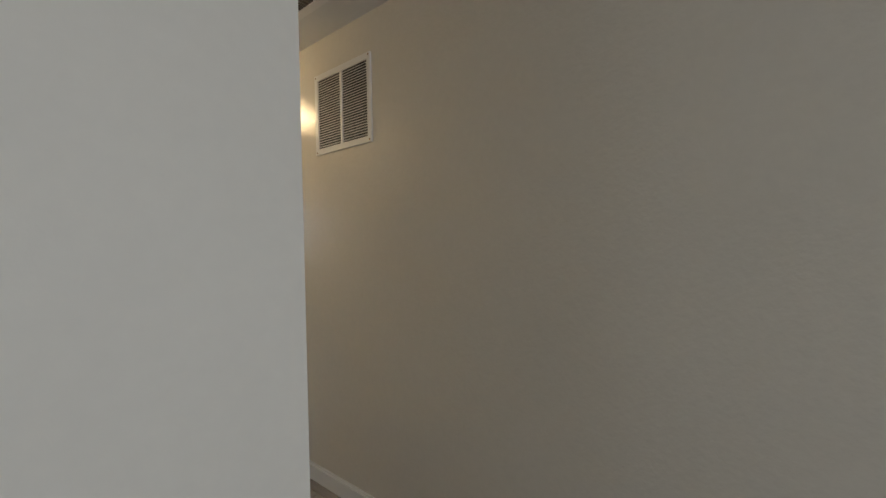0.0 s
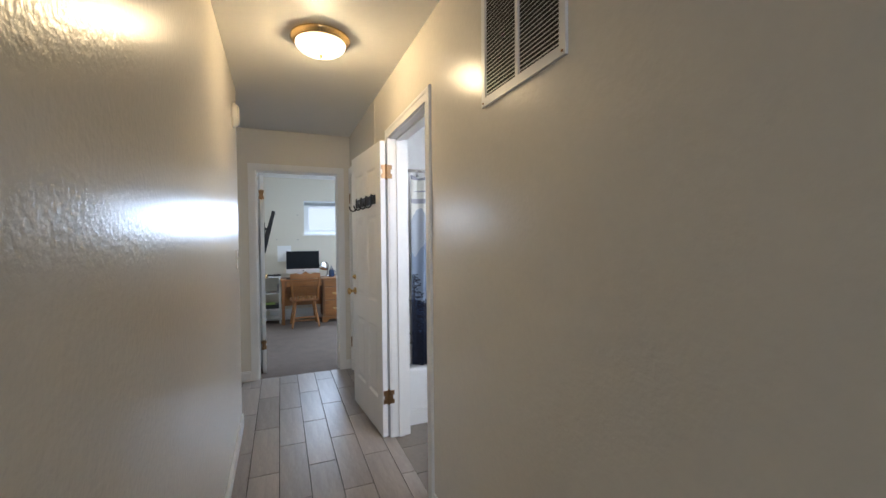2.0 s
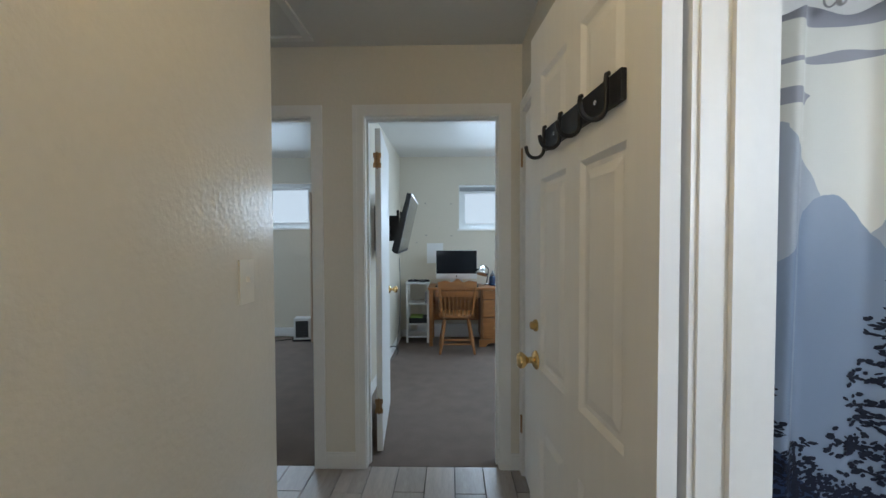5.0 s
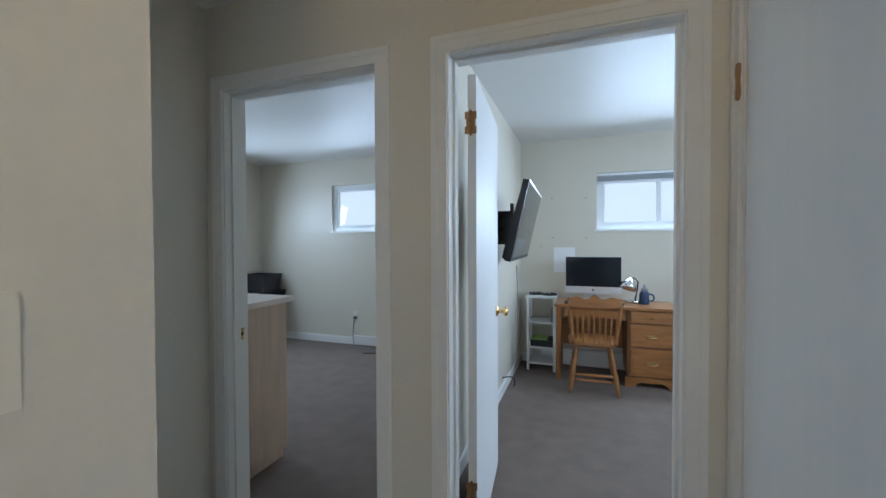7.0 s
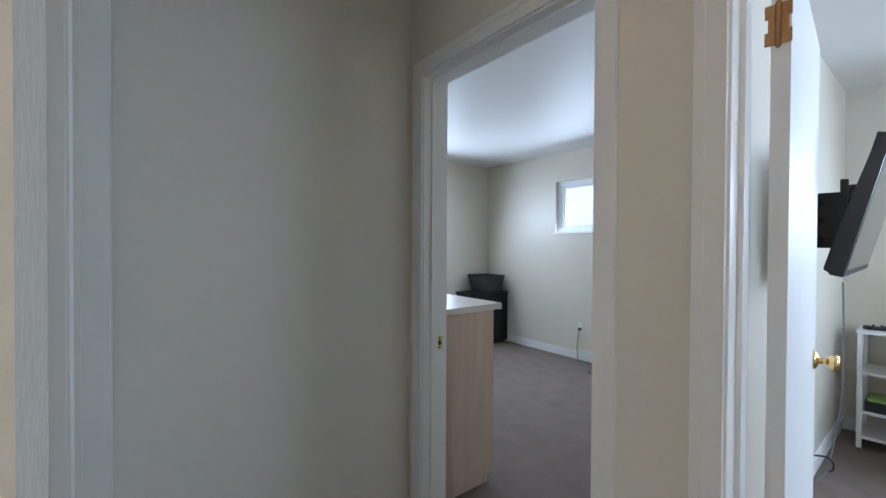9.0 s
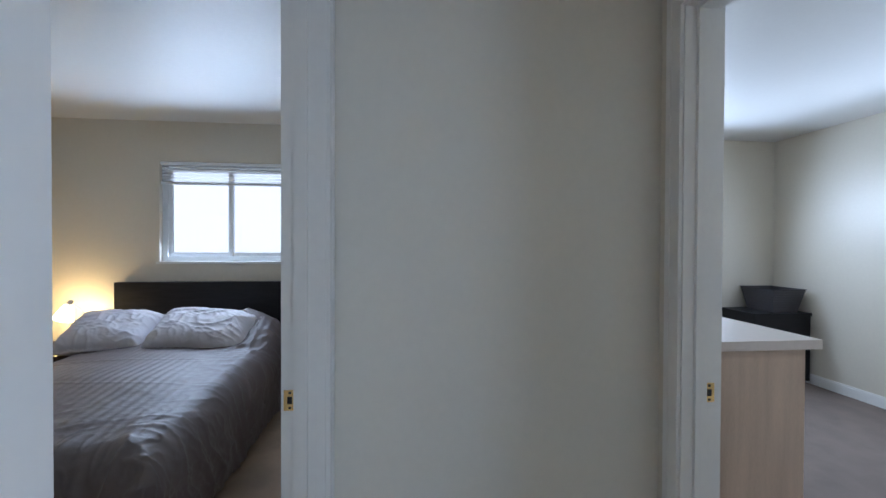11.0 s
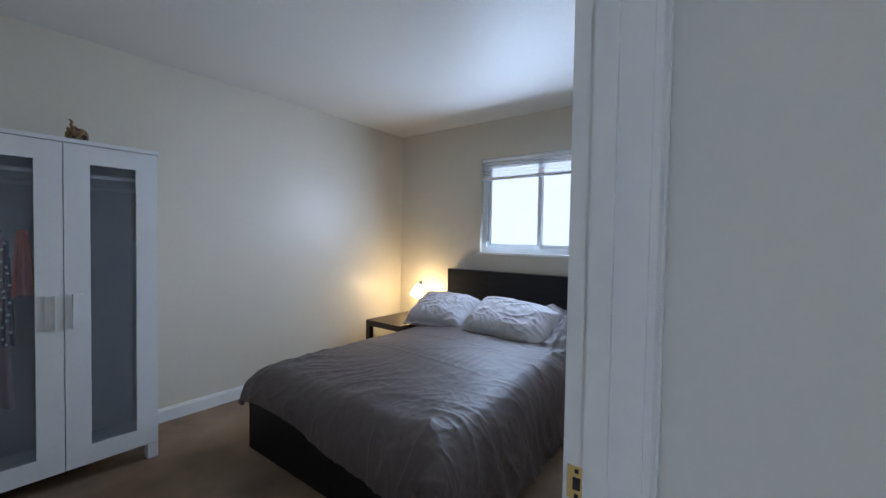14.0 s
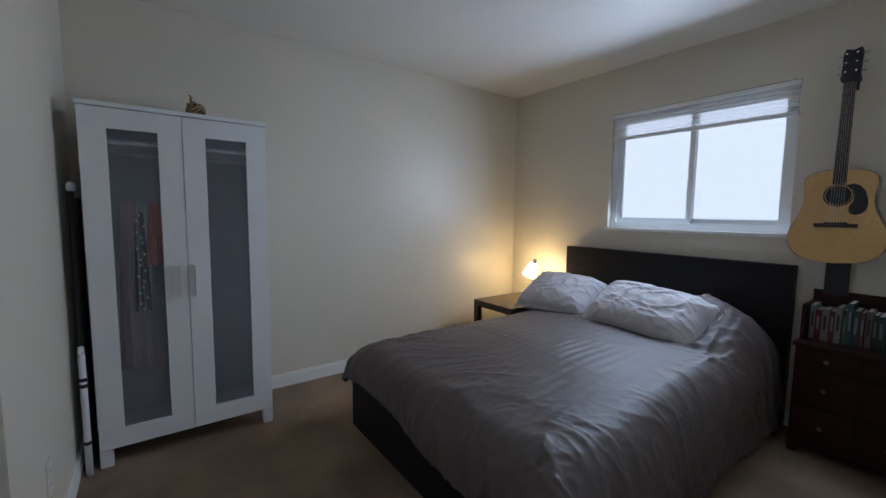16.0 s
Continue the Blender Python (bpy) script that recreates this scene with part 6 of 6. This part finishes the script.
def guitar():
    root = thing("acoustic_guitar", pose(BX0 + 0.075, 3.38, 1.02, 0, 0, 90), "acoustic guitar with a natural spruce top hung on the wall", "guitar")
    # outline, in local x (across) and z (up); local -y faces the room
    def outline(n=72):
        vs = (0.0, 0.012, 0.045, 0.10, 0.18, 0.27, 0.37, 0.48, 0.58, 0.66, 0.76, 0.85, 0.915, 0.96, 0.988, 1.0)
        ws = (0.0, 0.075, 0.132, 0.170, 0.192, 0.198, 0.189, 0.164, 0.142, 0.135, 0.139, 0.145, 0.139, 0.117, 0.068, 0.0)
        pts = []
        for k in range(n):
            a = 2 * math.pi * k / n
            v = (1 - math.cos(a)) / 2          # 0 at the tail, 1 at the neck joint
            q = max(i for i in range(len(vs) - 1) if vs[i] <= v)
            u = (v - vs[q]) / (vs[q + 1] - vs[q])
            wv = ws[q] + (ws[q + 1] - ws[q]) * u
            pts.append((math.copysign(wv, math.sin(a)) if abs(math.sin(a)) > 1e-6 else 0.0, 0.505 * v))
        return pts
    out = outline()
    bm = bmesh.new()
    f = [bm.verts.new((x, 0.05, z)) for x, z in out]
    b = [bm.verts.new((x, -0.045, z)) for x, z in out]
    bm.faces.new(f)
    for k in range(len(f)):
        bm.faces.new((f[k], f[(k + 1) % len(f)], b[(k + 1) % len(f)], b[k]))
    bm.faces.new(b)
    finish("sides", bm, M_MAHOG, root)
    bm = bmesh.new()
    f = [bm.verts.new((x * 0.985, -0.0455, z * 0.99 + 0.0025)) for x, z in out]
    b = [bm.verts.new((x * 0.985, -0.0485, z * 0.99 + 0.0025)) for x, z in out]
    bm.faces.new(f), bm.faces.new(b)
    for k in range(len(f)):
        bm.faces.new((f[k], f[(k + 1) % len(f)], b[(k + 1) % len(f)], b[k]))
    finish("soundboard", bm, M_SPRUCE, root)
    # Black disc on the uncut soundboard stands in for the hole's shade.
    bm = bmesh.new()
    lathe(bm, [(0.050, -0.0487), (0.050, -0.0495)], 32, (0, 0, 0.365), "y")
    finish("sound_hole", bm, M_BLACK, root)
    bm = bmesh.new()
    tube(bm, [(0.057 * math.cos(a), -0.0488, 0.365 + 0.057 * math.sin(a)) for a in [2 * math.pi * q / 32 for q in range(33)]], 0.003, 6)
    finish("rosette", bm, M_ROSE, root)
    bm = bmesh.new()
    pg = [(0.030, 0.418), (0.055, 0.425), (0.082, 0.412), (0.100, 0.385), (0.110, 0.350), (0.114, 0.315), (0.108, 0.285), (0.092, 0.268), (0.070, 0.262), (0.050, 0.268), (0.043, 0.288), (0.047, 0.312), (0.059, 0.335), (0.062, 0.365), (0.055, 0.395)]
    f = [bm.verts.new((x, -0.0487, z)) for x, z in pg]
    b = [bm.verts.new((x, -0.0500, z)) for x, z in pg]
    bm.faces.new(f), bm.faces.new(b)
    for k in range(len(f)):
        bm.faces.new((f[k], f[(k + 1) % len(f)], b[(k + 1) % len(f)], b[k]))
    finish("pickguard", bm, M_BLACK, root)
    bm = bmesh.new()
    box(bm, -0.085, 0.085, -0.058, -0.0486, 0.195, 0.215)
    box(bm, -0.045, 0.045, -0.060, -0.0486, 0.200, 0.222)
    finish("bridge", bm, M_ROSE, root, bevel=0.003)
    bm = bmesh.new()
    v0, v1 = 0.425, 0.945
    q = [(-0.027, -0.058, v0), (0.027, -0.058, v0), (0.022, -0.056, v1), (-0.022, -0.056, v1)]
    lo = [bm.verts.new(p) for p in q]
    hi = [bm.verts.new((p[0], p[1] + 0.009, p[2])) for p in q]
    bm.faces.new(lo), bm.faces.new(hi)
    for k in range(4):
        bm.faces.new((lo[k], lo[(k + 1) % 4], hi[(k + 1) % 4], hi[k]))
    finish("fingerboard", bm, M_ROSE, root)
    bm = bmesh.new()
    box(bm, -0.022, 0.022, -0.047, -0.025, 0.50, v1)
    finish("neck", bm, M_MAHOG, root, bevel=0.008)
    bm = bmesh.new()
    for k in range(18):
        z = v1 - (v1 - 0.215) * (1 - 2 ** (-(k + 1) / 12))
        if z > v0:
            box(bm, -0.025, 0.025, -0.0590, -0.0575, z - 0.0006, z + 0.0006)
    for z in (0.60, 0.66, 0.73, 0.80):
        lathe(bm, [(0.003, -0.0595), (0.003, -0.0575)], 8, (0, 0, z), "y")
    tagged(finish("frets", bm, M_OLDBRASS, root), kind="stuff")
    bm = bmesh.new()
    hd = [(-0.024, 0.945), (0.024, 0.945), (0.036, 0.985), (0.038, 1.10), (0.028, 1.125), (0.0, 1.115), (-0.028, 1.125), (-0.038, 1.10), (-0.036, 0.985)]
    f = [bm.verts.new((x, -0.05 + (z - 0.945) * 0.18, z)) for x, z in hd]
    b = [bm.verts.new((x, -0.034 + (z - 0.945) * 0.18, z)) for x, z in hd]
    bm.faces.new(f), bm.faces.new(b)
    for k in range(len(f)):
        bm.faces.new((f[k], f[(k + 1) % len(f)], b[(k + 1) % len(f)], b[k]))
    finish("headstock", bm, M_BLACK, root)
    for s in (-1, 1):
        for z in (1.0, 1.045, 1.09):
            bm = bmesh.new()
            tube(bm, [(s * 0.036, -0.03, z), (s * 0.052, -0.03, z)], 0.003, 6)
            lathe(bm, [(0.004, 0), (0.009, 0.003), (0.009, 0.009), (0.004, 0.012)], 10, (s * 0.052, -0.03, z - 0.006))
            lathe(bm, [(0.005, -0.058), (0.005, -0.03)], 8, (s * 0.02, 0, z), "y")
            finish("tuning_peg", bm, M_CHROME, root)
    bm = bmesh.new()
    for k in range(6):
        x0, x1 = -0.027 + k * 0.0108, -0.018 + k * 0.0072
        tube(bm, [(x0, -0.061, 0.207), (x1, -0.0605, 0.945)], 0.0007, 4)
    tagged(finish("strings", bm, M_STEEL, root), kind="stuff")


guitar()
gh = thing("guitar_hook", pose(BX0, 3.38, 1.985), "black forked wall hook holding the guitar's neck", "hook")
bm = bmesh.new()
box(bm, 0.0, 0.012, -0.02, 0.02, -0.04, 0.04)
tube(bm, [(0.01, 0, 0), (0.05, 0, 0)], 0.006, 8)
for s in (-1, 1):
    tube(bm, [(0.05, 0, 0), (0.055, s * 0.03, -0.004), (0.09, s * 0.034, 0.0), (0.125, s * 0.034, 0.012)], 0.006, 8)
finish("fork", bm, M_BLACK, gh)
gs = thing("guitar_strap", pose(BX0, 3.395, 0.84), "wide black strap hanging below the guitar", "strap")
bm = bmesh.new()
box(bm, 0.03, 0.036, -0.05, 0.05, 0.0, 0.26)
finish("band", bm, M_BLACK, gs, bevel=0.002)

# low bookcase with drawers in the corner
lb = thing("book_stand", pose(BX0 + 0.015, 3.305, 0), "low red-brown wooden stand with drawers and a book trough", "bookcase")
SW, SD = 0.50, 0.30
bm = bmesh.new()
box(bm, 0.0, SD, 0.0, SW, 0.06, 0.585)
finish("carcass", bm, M_REDWOOD, lb, bevel=0.004)
bm = bmesh.new()
box(bm, -0.005, SD + 0.012, -0.01, SW + 0.01, 0.585, 0.605)
finish("top", bm, M_REDWOOD, lb, bevel=0.005)
bm = bmesh.new()
box(bm, 0.0, 0.015, 0.0, SW, 0.605, 0.86)
box(bm, 0.015, SD - 0.06, 0.0, 0.015, 0.605, 0.80)
box(bm, 0.015, SD - 0.06, SW - 0.015, SW, 0.605, 0.80)
finish("trough", bm, M_REDWOOD, lb, bevel=0.004)
for x in (0.0, SD - 0.04):
    for y in (0.0, SW - 0.04):
        bm = bmesh.new()
        box(bm, x, x + 0.04, y, y + 0.04, 0.0, 0.06)
        finish("foot", bm, M_REDWOOD, lb, bevel=0.003)
for y0, y1 in ((0.015, SW / 2 - 0.006), (SW / 2 + 0.006, SW - 0.015)):
    for z0, z1 in ((0.49, 0.575), (0.29, 0.475), (0.08, 0.275)):
        bm = bmesh.new()
        box(bm, SD, SD + 0.014, y0, y1, z0, z1)
        front = finish("drawer", bm, M_REDWOOD, lb, bevel=0.004)
        bm = bmesh.new()
        lathe(bm, [(0.006, SD + 0.014), (0.006, SD + 0.026), (0.012, SD + 0.032), (0.003, SD + 0.038)], 12, (0, (y0 + y1) / 2, (z0 + z1) / 2), "x")
        finish("pull", bm, M_OLDBRASS, front, smooth=True)

rb = random.Random(9)
# Covers scaled by 0.45: the corner's dimness is put into their colours.
COVERS = [node_mat("book_cover", [0.45 * q for q in c], 0.5, vary=0.08) for c in ((0.40, 0.37, 0.32), (0.25, 0.025, 0.025), (0.45, 0.43, 0.40), (0.03, 0.07, 0.06), (0.16, 0.22, 0.06), (0.04, 0.13, 0.16), (0.18, 0.04, 0.05), (0.30, 0.26, 0.2), (0.02, 0.10, 0.07), (0.04, 0.14, 0.16), (0.05, 0.05, 0.06), (0.10, 0.16, 0.28), (0.45, 0.38, 0.10), (0.3, 0.06, 0.08))]
y = 3.325
k = 0
order = [2, 1, 0, 1, 2, 4, 5, 3, 6, 7, 10, 8, 8, 3, 9, 10, 9, 11, 11, 12, 13, 7]
while y < 3.755 and k < len(order):
    th, hh, dd = rb.uniform(0.014, 0.028), rb.uniform(0.165, 0.225), rb.uniform(0.13, 0.16)
    root = thing("book", pose(BX0 + 0.04, y, 0.605), "upright book with a coloured spine in the trough", "book", "books on the stand")
    bm = bmesh.new()
    box(bm, 0.0, dd - 0.004, 0.002, th - 0.002, 0.003, hh - 0.003)
    finish("pages", bm, M_PAPER, root)
    bm = bmesh.new()
    box(bm, 0.0, dd, 0.0, 0.002, 0.0, hh)
    box(bm, 0.0, dd, th - 0.002, th, 0.0, hh)
    box(bm, dd - 0.003, dd, 0.002, th - 0.002, 0.0, hh)
    finish("cover", bm, COVERS[order[k]], root)
    bm = bmesh.new()
    box(bm, dd, dd + 0.0008, th * 0.3, th * 0.7, hh * 0.35, hh * 0.8)
    finish("title_bar", bm, COVERS[2 if order[k] not in (0, 2, 7) else 10], root)
    y += th + 0.0015
    k += 1


# ---- floor pieces ----
PIECES = {}


def piece(name, parent, x0, x1, y0, y1, top, thick, mat):
    """One floor tile; alike tiles share a mesh."""
    key = (name, round(x1 - x0, 3), round(y1 - y0, 3))
    if key not in PIECES:
        w, d = x1 - x0, y1 - y0
        bm = bmesh.new()
        e = 0.0015
        lo = [bm.verts.new(p) for p in ((0, 0, -thick), (w, 0, -thick), (w, d, -thick), (0, d, -thick))]
        md = [bm.verts.new(p) for p in ((0, 0, -e), (w, 0, -e), (w, d, -e), (0, d, -e))]
        hi = [bm.verts.new(p) for p in ((e, e, 0), (w - e, e, 0), (w - e, d - e, 0), (e, d - e, 0))]
        for a, b in ((lo, md), (md, hi)):
            for k in range(4):
                bm.faces.new((a[k], a[(k + 1) % 4], b[(k + 1) % 4], b[k]))
        bm.faces.new(hi)
        me = bpy.data.meshes.new(name)
        bm.to_mesh(me)
        bm.free()
        me.materials.append(mat)
        PIECES[key] = me
    ob = new(name, PIECES[key])
    ob.location, ob.parent = (x0, y0, top), parent
    return ob


PITCH, LONG, JOINT = 0.1625, 0.614, 0.004
floor_hall = structure(new("floor_hall"), "grey-brown wood-look ceramic plank tiles with dark joints", "floor")
rnd = random.Random(4)
far_bm = bmesh.new()
for k in range(-30, 8):
    x0 = 0.0905 + PITCH * (k - 1)
    shift = 4.785 - 7 * LONG + (k % 2) * LONG / 2 + rnd.uniform(-0.012, 0.012)
    for j in range(-8, 9):
        y0 = shift + j * LONG
        for a0, a1, b0, b1 in ((0.0, W + 0.02, Y0, YE + 0.018), (XA, 0.0, YC - 0.02, YE + 0.018), (-4.5, W, -4.0, Y0)):
            c0, c1, d0, d1 = max(x0, a0), min(x0 + PITCH - JOINT, a1), max(y0, b0), min(y0 + LONG - JOINT, b1)
            if c1 - c0 < 0.01 or d1 - d0 < 0.01:
                continue
            if b0 < -1:
                box(far_bm, c0, c1, d0, d1, -0.008, rnd.uniform(-0.0006, 0.0))
            else:
                piece("plank_tile", floor_hall, c0, c1, d0, d1, rnd.uniform(-0.0006, 0.0), 0.007, M_PLANK)
tagged(finish("plank_tiles", far_bm, M_PLANK, floor_hall), "", "", "", "stuff")
floor_bath = structure(new("floor_bath"), "grey stone-look bathroom floor tiles", "floor")
for i in range(6):
    for j in range(6):
        x0, y0 = W + 0.02 + i * 0.305, TY0 + j * 0.305
        piece("floor_tile", floor_bath, x0, min(x0 + 0.30, TX1), y0, y0 + 0.30, rnd.uniform(-0.0006, 0.0), 0.007, M_BATHTILE)
